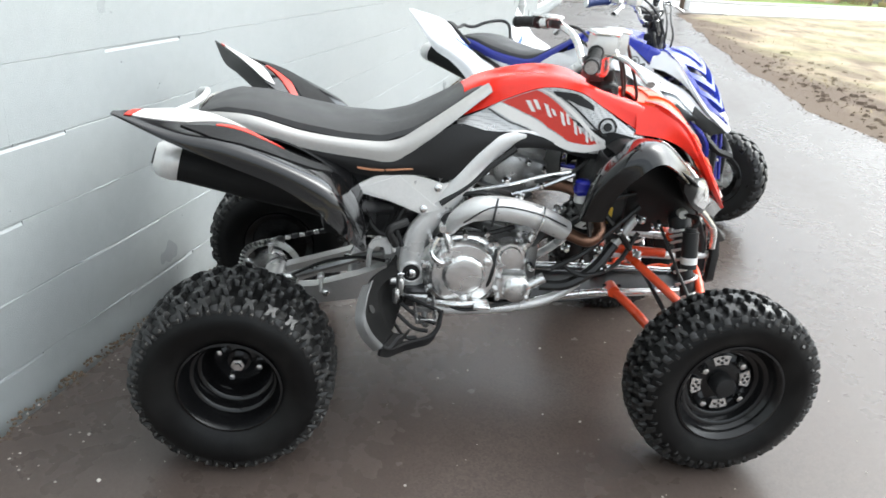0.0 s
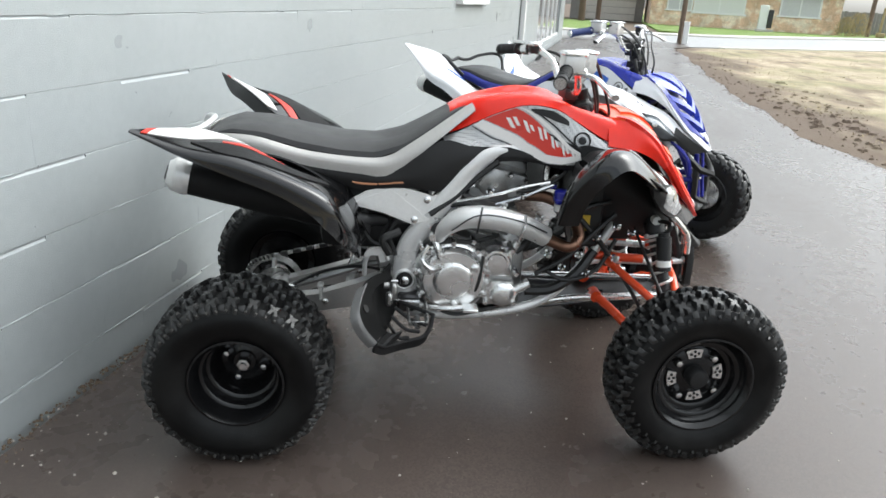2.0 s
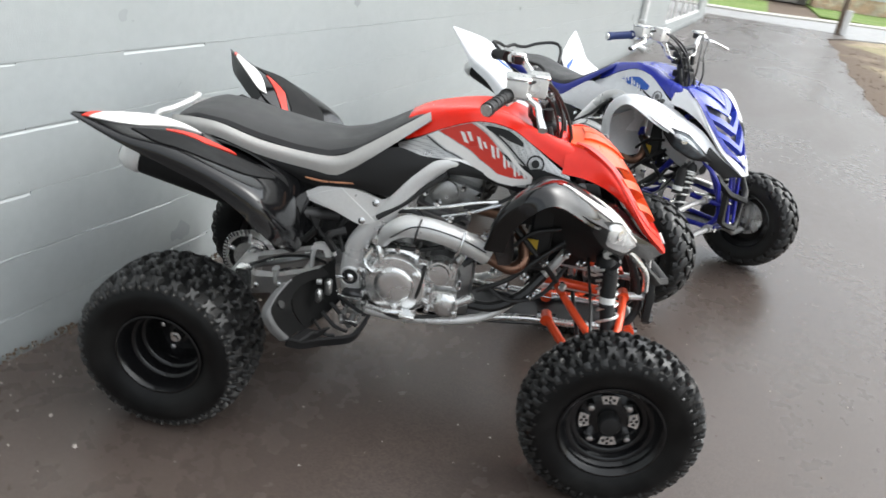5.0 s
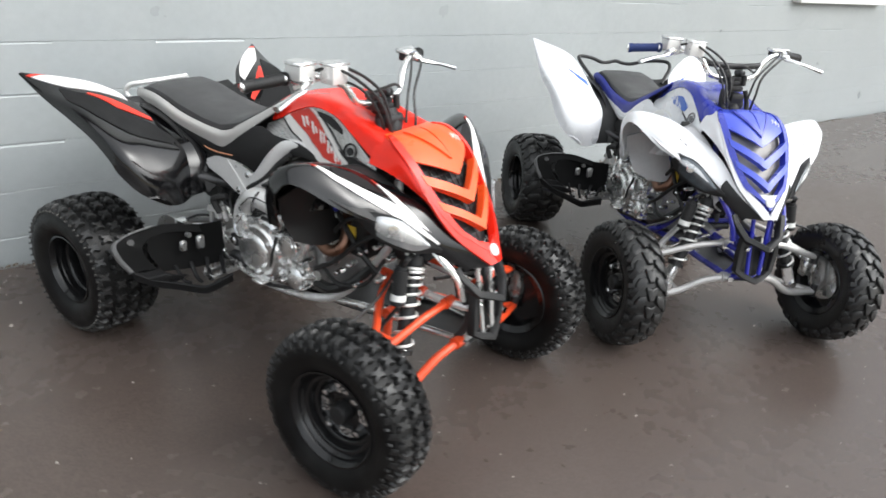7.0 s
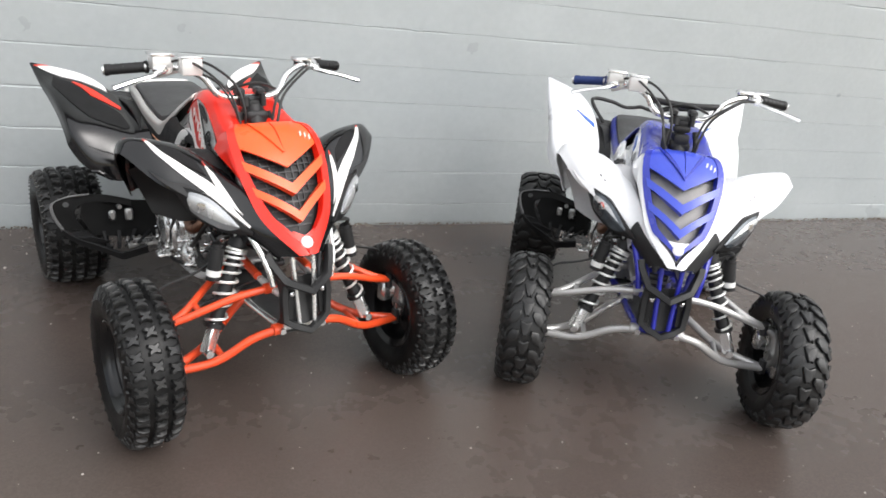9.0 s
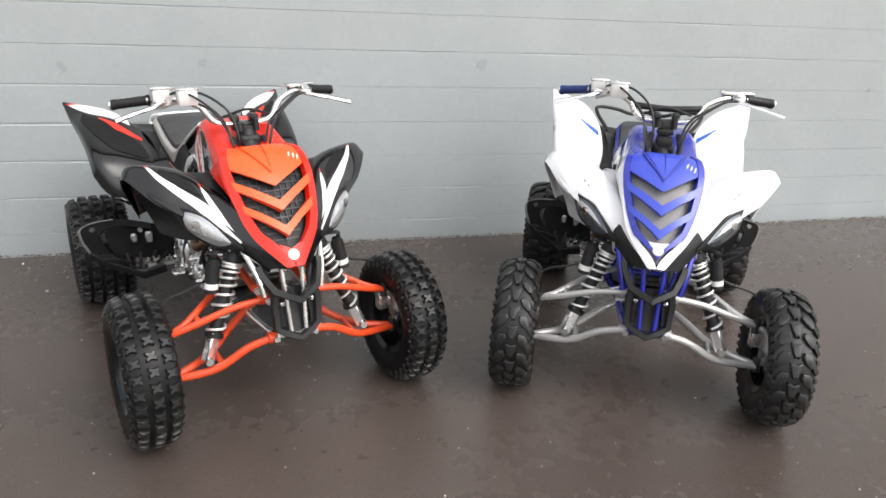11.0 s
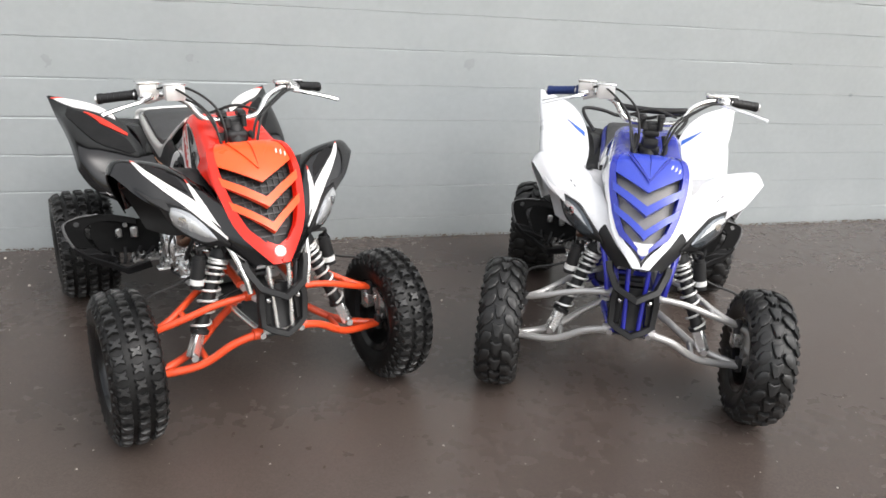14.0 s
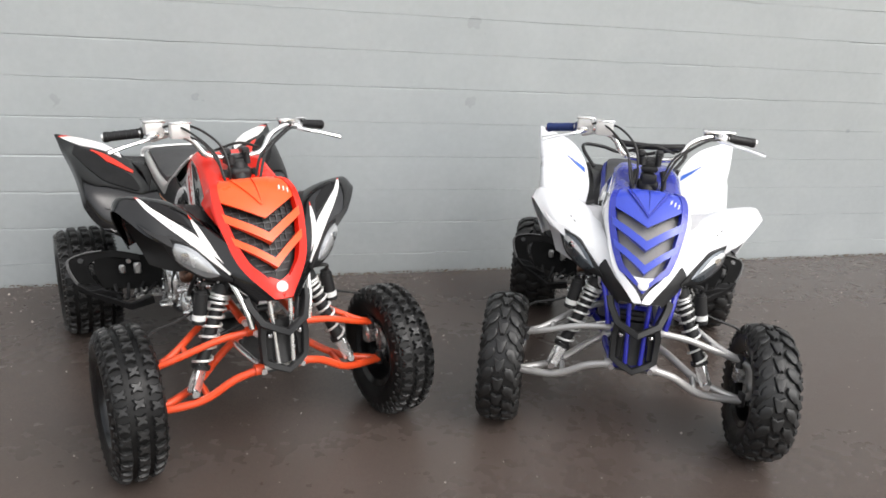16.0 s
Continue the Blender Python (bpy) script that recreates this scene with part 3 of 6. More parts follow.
def arms(quad, s, paint, silver):
    """The two wishbones, the knuckle and the rods on one side."""
    out_l, out_u = Vector((1.295, s * .425, .212)), Vector((1.275, s * .40, .368))
    lo = part("lower_wishbone", join(
        tube([(1.37, s * .07, .325), (1.35, s * .16, .295), (1.325, s * .27, .23), out_l], .0145, 10),
        tube([(1.1, s * .085, .325), (1.15, s * .16, .295), (1.23, s * .28, .235), out_l], .0145, 10),
        rod((1.33, s * .245, .24), (1.22, s * .25, .245), .011),
        rod((1.37, s * .055, .325), (1.37, s * .095, .325), .02), rod((1.1, s * .06, .325), (1.1, s * .105, .325), .02)), paint, quad,
        "tubular lower wishbone in " + ("orange-red paint" if not silver else "bare silver"))
    for x in (1.37, 1.1):
        part("pivot_bolt", lathe([(.011, -.03), (.011, .03)], 8, (x, s * .07, .325), "x"), "chrome", lo)
    up = part("upper_wishbone", join(
        tube([(1.325, s * .085, .455), (1.31, s * .2, .435), (1.285, s * .33, .388), out_u], .0125, 10),
        tube([(1.10, s * .09, .47), (1.15, s * .2, .445), (1.24, s * .33, .388), out_u], .0125, 10),
        rod((1.325, s * .065, .455), (1.325, s * .105, .455), .018), rod((1.07, s * .092, .472), (1.24, s * .092, .462), .015),
        rod((1.29, s * .3, .397), (1.22, s * .3, .397), .01)), paint, quad, "tubular upper wishbone in " + ("orange-red paint" if not silver else "bare silver"))
    part("ball_joint", rod(out_u + Vector((0, 0, -.03)), out_u + Vector((0, 0, .02)), .014), "dark_metal", up)
    part("ball_joint", rod(out_l + Vector((0, 0, -.02)), out_l + Vector((0, 0, .035)), .015), "dark_metal", lo)
    kn = part("steering_knuckle", join(tube([out_l + Vector((-.005, s * .01, .01)), (1.285, s * .455, .27), (1.28, s * .445, .34), out_u + Vector((0, s * .01, -.005))], [.017, .03, .022, .015], 10),
                                       rod((1.285, s * .43, .268), (1.285, s * .5, .268), .026, 14)), "alu_dark", quad, "cast metal steering knuckle")
    part("brake_caliper", join(box((1.19, min(s * .40, s * .45), .25), (1.235, max(s * .40, s * .45), .34), .01), box((1.2, min(s * .44, s * .465), .265), (1.245, max(s * .44, s * .465), .325), .006)), "alu", kn, "cast aluminium brake caliper")
    part("inner_disc", lathe([(.03, s * .462), (.088, s * .462), (.088, s * .466), (.03, s * .466)], 32, (1.285, 0, .268), closed=True), "alu", kn, "bright brake disc")
    part("tie_rod", join(rod((1.17, s * .06, .42), (1.2, s * .40, .335), .007), rod((1.2, s * .385, .33), (1.2, s * .405, .345), .014)), "alu" if silver else "dark_metal", quad, "thin steel tie rod")
    part("brake_hose", tube([(1.18, s * .1, .6), (1.2, s * .27, .5), (1.2, s * .39, .46), (1.215, s * .43, .4), (1.2, s * .425, .33)], .0048, 6), "hose", quad)


def engine(quad):
    y = -1
    case = part("crankcase", join(box((.44, -.12, .29), (.84, .13, .5), .03, 2), box((.5, -.16, .33), (.8, .15, .47), .025, 2),
                                  box((.36, -.1, .34), (.5, .1, .46), .03, 2)), "alu_dark", quad, "cast aluminium engine crankcase")
    c = (.60, 0, .42)
    part("clutch_cover", lathe([(.126, -.15), (.126, -.172), (.118, -.184), (.106, -.19), (.1, -.206), (.092, -.214), (.064, -.216), (.06, -.222), (.05, -.226), (.03, -.2265), (.004, -.227)], 40, c), "alu", case, "round cast aluminium clutch cover")
    for k in range(9):
        a = 2 * math.pi * k / 9 + .2
        part("cover_bolt", lathe([(.0095, -.165), (.0095, -.196), (.006, -.2)], 8, (.6 + .117 * math.cos(a), 0, .42 + .117 * math.sin(a))), "chrome", case)
    for k in range(3):
        a = 2.1 * k + .6
        part("cover_boss", lathe([(.012, -.2), (.012, -.221), (.008, -.224), (.003, -.224)], 12, (.6 + .078 * math.cos(a), 0, .42 + .078 * math.sin(a))), "alu", case)
    part("oil_line", tube([(.52, -.2, .53), (.5, -.215, .49), (.53, -.225, .46), (.56, -.225, .47)], .007, 8), "chrome", case)
    part("cable_arm", join(tube([(.53, -.19, .56), (.545, -.21, .53), (.555, -.215, .49)], [.009, .012, .008], 8), rod((.53, -.18, .56), (.53, -.215, .56), .011, 10)), "alu", case, "clutch lever arm")
    part("water_pump_cover", lathe([(.046, -.15), (.046, -.185), (.04, -.195), (.034, -.196), (.03, -.202), (.004, -.204)], 24, (.735, 0, .475)), "alu", case, "small round cast cover")
    part("oil_filter_cover", lathe([(.042, -.15), (.042, -.192), (.034, -.2), (.018, -.204), (.004, -.206)], 20, (.765, 0, .365)), "alu", case)
    part("pump_housing", join(box((.7, -.185, .325), (.8, -.12, .41), .014, 2), box((.69, -.178, .42), (.79, -.12, .505), .016, 2),
                              rod((.8, -.17, .37), (.85, -.17, .4), .017), rod((.78, -.17, .5), (.8, -.17, .54), .014)), "alu", case)
    for x, z in ((.7, .445), (.8, .44), (.715, .405), (.8, .34), (.71, .34), (.69, .515), (.78, .52), (.66, .545), (.55, .545), (.5, .52)):
        part("engine_bolt", lathe([(.009, -.14), (.009, -.2), (.006, -.204)], 8, (x, 0, z)), "chrome", case)
    part("generator_cover", lathe([(.1, .14), (.1, .17), (.09, .185), (.05, .19), (.004, .192)], 28, (.62, 0, .42)), "alu", case)
    # cylinder, leaning forward, with fins
    lean = pose(.68, 0, .5, 0, 14, 0)
    cyl = part("cylinder", moved(box((-.075, -.075, 0), (.075, .075, .2), .02, 2), lean), "alu_dark", quad, "cast aluminium engine cylinder with cooling fins")
    for k in range(6):
        part("cooling_fin", moved(box((-.09, -.092, .03 + k * .022), (.09, .092, .04 + k * .022), .002), lean), "alu_dark", cyl)
    head = moved(join(box((-.095, -.1, .175), (.095, .1, .26), .02, 2), box((-.085, -.085, .25), (.085, .085, .3), .025, 2),
                      lathe([(.045, -.1), (.045, -.122), (.03, -.13), (.004, -.131)], 20, (-.02, 0, .215)),
                      lathe([(.022, -.1), (.022, -.125), (.004, -.13)], 14, (.06, 0, .2))), lean)
    part("cylinder_head", head, "alu_dark", cyl, "cast aluminium cylinder head")
    for p in ((-.075, .19), (.075, .19), (-.075, .245), (.08, .245), (.03, .25)):
        part("head_bolt", moved(lathe([(.009, -.09), (.009, -.116), (.006, -.12)], 8, (p[0], 0, p[1])), lean), "chrome", cyl)
    part("intake_boot", tube([(.66, .0, .72), (.58, -.02, .72), (.5, 0, .7)], .034, 14), "plastic", quad)
    part("throttle_body", join(rod((.6, -.05, .7), (.6, .05, .7), .032, 14), box((.575, -.085, .675), (.625, -.05, .725), .008)), "dark_metal", quad)
    # exhaust header with its heat shield, and the pipe
    hd = part("exhaust_header", tube([(.80, -.06, .66), (.9, -.1, .665), (.965, -.15, .63), (.985, -.19, .575), (.95, -.215, .545), (.88, -.205, .565), (.78, -.2, .6)], .019, 12), "heat", quad, "heat-tinted steel exhaust header pipe")
    part("heat_shield", tube([(.55, -.2, .555), (.57, -.21, .595), (.62, -.222, .63), (.7, -.228, .635), (.79, -.226, .615), (.875, -.215, .575)], [.02, .032, .04, .041, .04, .036], 16, 5, .85), "silver", hd, "brushed silver exhaust heat shield")
    part("shield_clamp", tube([(.782, -.268, .58), (.795, -.27, .62), (.8, -.25, .655)], .004, 6), "chrome", hd)
    part("shield_clamp", tube([(.655, -.272, .6), (.66, -.272, .64), (.668, -.25, .673)], .003, 6), "dark_metal", hd)
    part("shield_seam", tube([(.58, -.255, .6), (.66, -.268, .655), (.78, -.265, .64), (.87, -.25, .6)], .0022, 6), "dark_metal", hd)
    part("mid_pipe", tube([(.57, -.2, .575), (.5, -.11, .57), (.38, -.11, .58), (.3, -.18, .6), (.25, -.25, .63)], .021, 12), "dark_metal", hd)
    # hoses, cables
    for pts, r, m in (
        ([(.84, -.16, .37), (.92, -.17, .38), (1.0, -.16, .43), (1.06, -.13, .5)], .017, "hose"),
        ([(.8, -.15, .5), (.88, -.12, .55), (.98, -.1, .52), (1.06, -.09, .58)], .013, "hose"),
        ([(.5, -.16, .5), (.56, -.18, .535), (.66, -.18, .54), (.74, -.17, .56)], .007, "hose"),
        ([(.78, -.17, .7), (.86, -.17, .72), (.93, -.14, .76), (.96, -.1, .82)], .006, "hose"),
        ([(.6, -.16, .66), (.7, -.18, .69), (.8, -.18, .72), (.88, -.17, .735)], .006, "alu"),
        ([(.72, -.17, .66), (.8, -.18, .69), (.89, -.18, .73)], .006, "chrome"),
        ([(.52, -.17, .62), (.6, -.16, .68), (.66, -.16, .74), (.72, -.16, .79)], .009, "hose"),
        ([(.36, -.11, .5), (.4, -.12, .58), (.38, -.12, .64)], .01, "hose"),
        ([(.28, -.12, .48), (.33, -.13, .55), (.32, -.13, .63)], .012, "hose"), ([(.4, -.13, .48), (.46, -.14, .53), (.5, -.15, .6)], .006, "hose"), ([(.5, -.17, .34), (.6, -.2, .3), (.7, -.19, .31), (.8, -.17, .33)], .006, "hose"), ([(.66, -.2, .35), (.68, -.215, .42), (.69, -.2, .5)], .006, "hose"), ([(.86, -.19, .44), (.95, -.2, .5), (1.03, -.19, .58), (1.1, -.17, .64)], .008, "hose"), ([(.9, -.16, .7), (.97, -.18, .64), (1.05, -.18, .56), (1.1, -.16, .5)], .009, "hose"),
        ([(.52, .17, .62), (.6, .16, .68), (.66, .16, .74), (.72, .16, .79)], .009, "hose"),
        ([(.84, .16, .37), (.95, .15, .42), (1.06, .13, .5)], .015, "hose")):
        part("hose" if m == "hose" else "linkage_rod", tube(pts, r, 8), m, quad)
    for x, z, m in ((.7, .7, "chrome"), (.745, .655, "alu"), (.8, .69, "chrome"), (.86, .62, "alu"), (.9, .5, "alu"), (.95, .455, "chrome"), (1.0, .5, "alu"), (1.05, .56, "chrome"), (1.11, .6, "alu"), (1.16, .58, "chrome"), (1.12, .49, "alu"), (1.03, .44, "chrome")):
        part("fitting", join(lathe([(.009, -.15), (.009, -.185), (.006, -.19), (.002, -.191)], 8, (x, 0, z)), rod((x - .012, -.17, z - .004), (x + .012, -.17, z + .006), .006, 8)), m, quad, "small metal fitting")
    for pts in ([(.56, -.15, .64), (.64, -.175, .66), (.7, -.17, .62), (.78, -.15, .66)], [(.88, -.18, .46), (.96, -.185, .42), (1.06, -.17, .45), (1.12, -.15, .55)], [(.94, -.19, .6), (1.0, -.185, .66), (1.08, -.17, .68)], [(.44, -.14, .62), (.4, -.15, .55), (.42, -.16, .48)], [(.3, -.13, .6), (.34, -.14, .52), (.4, -.14, .5)]):
        part("hose", tube(pts, .007, 8), "hose", quad)
    part("shift_lever", join(tube([(.47, .2, .36), (.55, .21, .34), (.62, .215, .33)], .007, 8), rod((.62, .2, .33), (.62, .25, .33), .009)), "alu", quad)
    part("brake_pedal", join(tube([(.5, -.21, .33), (.58, -.235, .335), (.64, -.235, .34)], .008, 8), box((.63, -.265, .333), (.68, -.215, .345), .003)), "alu", quad, "cast aluminium brake pedal")
    part("coolant_cap", join(lathe([(.026, .685), (.026, .705), (.02, .71), (.003, .711)], 16, (.925, -.165, 0), "z"), box((.9, -.19, .668), (.95, -.14, .688), .006)), "frame_blue", quad, "blue cap on a pale neck")
    part("cap_neck", rod((.925, -.165, .645), (.925, -.165, .672), .022, 14), "label", quad)
    # yellow tag and radiator tank ahead of the engine
    part("warning_label", box((.965, -.176, .585), (1.02, -.172, .635), .001), "yellow", quad, "yellow warning label")
    part("radiator", join(box((1.0, -.15, .52), (1.05, .15, .8), .008), box((.99, -.17, .53), (1.06, -.14, .79), .008), box((.99, .14, .53), (1.06, .17, .79), .008)), "plastic", quad, "black radiator behind the front fenders")
    part("airbox", box((.18, -.12, .48), (.52, .12, .7), .04, 2), "plastic", quad, "black plastic airbox below the seat")
    part("battery_tray", box((.05, -.13, .6), (.24, .13, .76), .03, 2), "plastic", quad)
    part("steering_box", box((1.06, -.08, .52), (1.2, .08, .76), .02, 2), "plastic", quad)


def chassis(quad, st):
    fr = st["frame"]
    for s in (-1, 1):
        part("frame_spar", tube([(.46, s * .15, .32), (.449, s * .152, .38), (.449, s * .152, .445), (.464, s * .152, .52), (.516, s * .152, .592), (.568, s * .15, .664), (.632, s * .148, .752), (.682, s * .145, .8), (.735, s * .14, .818), (.82, s * .135, .82)],
                                [.034, .036, .035, .034, .033, .033, .031, .027, .022, .017], 14, 5, .6, (0, 1, 0)), st["spar"], quad, "cast aluminium frame spar")
        part("pivot_cap", join(lathe([(.034, s * .15), (.034, s * .178), (.03, s * .181), (.026, s * .179)], 20, (.45, 0, .405))), "silver", quad)
        part("pivot_recess", lathe([(.026, s * .16), (.026, s * .1815), (.014, s * .182)], 20, (.45, 0, .405)), "plastic", quad)
        part("pivot_nut", lathe([(.015, s * .165), (.015, s * .19), (.011, s * .194), (.004, s * .195)], 12, (.45, 0, .405)), "chrome", quad)
        part("cradle_rail", tube([(.45, s * .16, .33), (.5, s * .165, .29), (.62, s * .165, .28), (.78, s * .16, .295), (.9, s * .15, .33), (.99, s * .14, .41), (1.08, s * .125, .53), (1.14, s * .115, .66), (1.12, s * .1, .8)], .0145, 10), fr, quad, "tubular frame rail")
        part("front_frame_tube", tube([(.84, s * .13, .30), (1.0, s * .1, .315), (1.2, s * .085, .32), (1.36, s * .066, .326)], .0125, 10), st["front_frame"], quad)
        part("front_hoop", tube([(1.355, s * .066, .328), (1.385, s * .056, .4), (1.36, s * .07, .5), (1.3, s * .1, .62)], .0125, 10), st["hoop"], quad)
        part("upper_frame_tube", tube([(1.02, s * .11, .44), (1.1, s * .09, .455), (1.3, s * .08, .45), (1.4, s * .06, .45)], .0125, 10), fr, quad)
        part("seat_rail", tube([(.62, s * .12, .72), (.4, s * .12, .69), (.15, s * .12, .75), (-.12, s * .11, .79)], .0125, 8), fr, quad)
        shock(quad, (1.3, s * .288, .262), (1.232, s * .14, .625), s, "spring")
        arms(quad, s, st["arm"], st["silver_arms"])
        # footwell: peg, heel guard frame and ribs
        rim_out = [(.395, .29, .482), (.355, .37, .497), (.332, .43, .497), (.321, .505, .49), (.319, .56, .467), (.337, .56, .42), (.366, .538, .372)]
        rim_in = [(.412, .29, .458), (.374, .37, .472), (.354, .425, .472), (.353, .466, .464), (.36, .49, .445), (.374, .486, .41), (.398, .466, .372)]
        hg = Sheet([[a, [(p + q) / 2 - d for p, q, d in zip(a, b, (.004, 0, -.003))], b] for a, b in zip(rim_out, rim_in)], s, (1, .2, .6))
        # face and inner plate are coloured darker to stand for their shade
        g = part("heel_guard", hg.solid(30, 5, .008), "shaded_black", quad, "black plastic heel guard with an open footwell")
        # pale strip paints the light caught by the rim's outward face
        part("guard_rim", Sheet([[(x + .004, y - .002, z + .006), (x - .003, y + .006, z), (x - .02, y + .002, z - .01)] for x, y, z in rim_out[2:]], s, (-.3, 1, .3)).solid(20, 4, .004), "lit_plastic", g, "outward edge of the black guard, coloured pale as if lit")
        lip = [(.366, .538, .372), (.39, .485, .335), (.424, .425, .312), (.462, .388, .302), (.502, .362, .3), (.525, .335, .312), (.54, .27, .33)]
        tray = Sheet([[(x, y, z + .002), (x - .002, y - .002, z - .012), (x - .004, y - .006, z - .03)] for x, y, z in lip], s, (1, 1, 0))
        part("guard_lip", join(tray.solid(26, 4, .007), tube([(x, s * y, z) for x, y, z in lip], .0058, 8, 5)), "matt_black", g, "upturned black plastic lip")
        part("guard_ledge", Sheet([[(.366, .536, .37), (.38, .5, .366), (.398, .466, .372)], [(.392, .478, .336), (.405, .455, .34), (.42, .43, .348)], [(.42, .41, .318), (.43, .395, .325), (.44, .38, .335)]], s, (0, 0, 1)).solid(8, 6, .006), "matt_black", g)
        part("guard_plate", Sheet([[(.405, .2, .47), (.368, .34, .475), (.35, .46, .468)], [(.41, .2, .4), (.375, .34, .4), (.362, .47, .42)], [(.43, .2, .325), (.41, .31, .328), (.39, .44, .35)]], s, (1, 0, 0)).solid(8, 8, .004), "shaded_black", g, "black inner plate")
        part("guard_hole", lathe([(.011, 0), (.011, .003)], 12, (0, 0, 0), "z"), "hose", g).matrix_local = Matrix.Translation(Vector(hg.at(.62, .55)) + Vector(hg.normal(.62, .55)) * .001) @ Vector(hg.normal(.62, .55)).to_track_quat("Z", "Y").to_matrix().to_4x4()
        for (xa, ya, za), (xb, yb, zb) in zip(((.39, .46, .37), (.4, .4, .362), (.41, .345, .36), (.42, .285, .36), (.435, .235, .355)), ((.428, .42, .316), (.462, .386, .312), (.494, .366, .32), (.516, .345, .332), (.532, .3, .346))):
            part("guard_rib", tube([(xa, s * ya, za), ((xa + xb) / 2, s * (ya + yb) / 2, min(za, zb) + .004), (xb, s * yb, zb)], .0075, 8, 4, .6), "matt_black", g)
        part("peg_mount", join(box((.404, min(s * .288, s * .318), .4), (.424, max(s * .288, s * .318), .45), .006), box((.392, min(s * .35, s * .376), .405), (.41, max(s * .35, s * .376), .445), .006), rod((.385, s * .335, .455), (.4, s * .333, .455), .009, 10)), "alu_dark", g, "bare metal footpeg mount")
        peg = part("footpeg", join(*[box((min(x0, x1), min(s * y0, s * y1), .322), (max(x0, x1), max(s * y0, s * y1), .338), .002) for x0, y0, x1, y1 in ((.462, .2, .468, .335), (.512, .2, .518, .335), (.468, .2, .512, .206), (.468, .262, .512, .268), (.468, .329, .512, .335))],
                                   rod((.49, s * .15, .318), (.49, s * .33, .318), .009)), "alu_dark", quad, "toothed metal footpeg")
        for k in range(6):
            yk = .215 + .022 * k
            for x in (.462, .518):
                part("peg_tooth", lathe([(.006, .336), (.004, .35)], 4, (x, s * yk, 0), "z"), "alu_dark", peg)
        part("peg_bracket", box((.43, min(s * .14, s * .2), .3), (.5, max(s * .14, s * .2), .36), .008), "dark_metal", quad)
        part("rubber_elbow", tube([(.40, s * .2, .5), (.38, s * .21, .55), (.43, s * .19, .57)], .012, 8), "hose", quad)
        br = part("brake_bracket", join(prism([(.322, .49), (.332, .508), (.35, .516), (.383, .517), (.389, .472), (.372, .47), (.366, .492), (.345, .494), (.337, .484)], s * .014, pose(0, s * .186, 0)), tube([(.325, s * .18, .42), (.328, s * .18, .47), (.345, s * .18, .497), (.385, s * .178, .503), (.395, s * .175, .47)], .0105, 8, 5, .7)), "silver", quad, "pale cast bracket")
        part("master_cylinder", join(rod((.386, s * .185, .35), (.388, s * .185, .44), .011, 10), rod((.387, s * .185, .375), (.387, s * .185, .39), .015, 10), rod((.388, s * .185, .425), (.388, s * .185, .445), .015, 8), rod((.385, s * .18, .4), (.43, s * .18, .4), .006)), "alu", br)
        part("push_rod", join(tube([(.385, s * .19, .352), (.44, s * .21, .345), (.5, s * .22, .35)], .006, 8), box((.39, min(s * .19, s * .21), .335), (.42, max(s * .19, s * .21), .365), .004)), "alu", br)
    for x, y, z in ((1.12, .1, .8), (1.38, .065, .33), (1.1, .1, .455)):
        part("front_stay", rod((x, -y, z), (x, y, z), .012), fr, quad)
    part("skid_plate", Sheet([[(.42, -.12, .285), (.42, 0, .28), (.42, .12, .285)], [(.85, -.12, .285), (.85, 0, .28), (.85, .12, .285)], [(1.25, -.07, .31), (1.25, 0, .305), (1.25, .07, .31)], [(1.4, -.055, .32), (1.4, 0, .32), (1.4, .055, .32)]], 1, (0, 0, -1)).solid(12, 6, .004), "dark_metal", quad, "dark metal skid plate")
    part("steering_stem", join(rod((1.1, 0, .45), (.95, 0, .98 + st["bar_lift"]), .016), rod((1.12, -.05, .44), (1.12, .05, .44), .014)), "dark_metal", quad)
    # swingarm, axle, chain drive
    sw = part("swingarm", join(loft([[(x, y + a * hw, z + b * hh) for a, b in ((-1, -1), (1, -1), (1, 1), (-1, 1))] for x, y, z, hw, hh in ((.44, -.1, .38, .022, .045), (.3, -.1, .322, .02, .04), (.17, -.1, .29, .02, .03), (.06, -.075, .262, .022, .035))]),
                               loft([[(x, y + a * hw, z + b * hh) for a, b in ((-1, -1), (1, -1), (1, 1), (-1, 1))] for x, y, z, hw, hh in ((.44, .1, .38, .022, .045), (.3, .1, .322, .02, .04), (.17, .1, .29, .02, .03), (.06, .075, .262, .022, .035))]),
                               rod((.03, -.11, .25), (.03, .11, .25), .045, 18), box((.26, -.1, .3), (.3, .1, .35), .012)), "arm_metal", quad, "cast aluminium swingarm")
    for x, z, m in ((.12, .285, "chrome"), (.2, .3, "alu"), (.34, .345, "chrome")):
        part("arm_bolt", lathe([(.011, -.118), (.011, -.13), (.006, -.134)], 6, (x, 0, z)), m, sw)
    part("arm_clip", join(box((.178, -.128, .3), (.19, -.098, .36), .004), box((.174, -.13, .345), (.194, -.1, .358), .003)), "label", sw)
    part("brake_line", tube([(.06, -.12, .34), (.16, -.118, .372), (.24, -.118, .4), (.31, -.12, .425), (.37, -.15, .45)], [.012, .013, .014, .013, .009], 8), "alu_dark", quad)
    part("brake_hose", tube([(.1, -.13, .36), (.2, -.135, .41), (.3, -.14, .43), (.385, -.185, .44)], .005, 6), "hose", quad)
    part("rear_axle", rod((0, -.44, .248), (0, .44, .248), .018, 12), "dark_metal", quad)
    part("rear_sprocket", lathe([(.084, .13), (.105, .13), (.105, .137), (.084, .137)], 38, (0, 0, .248), closed=True), "alu", quad, "rear chain sprocket")
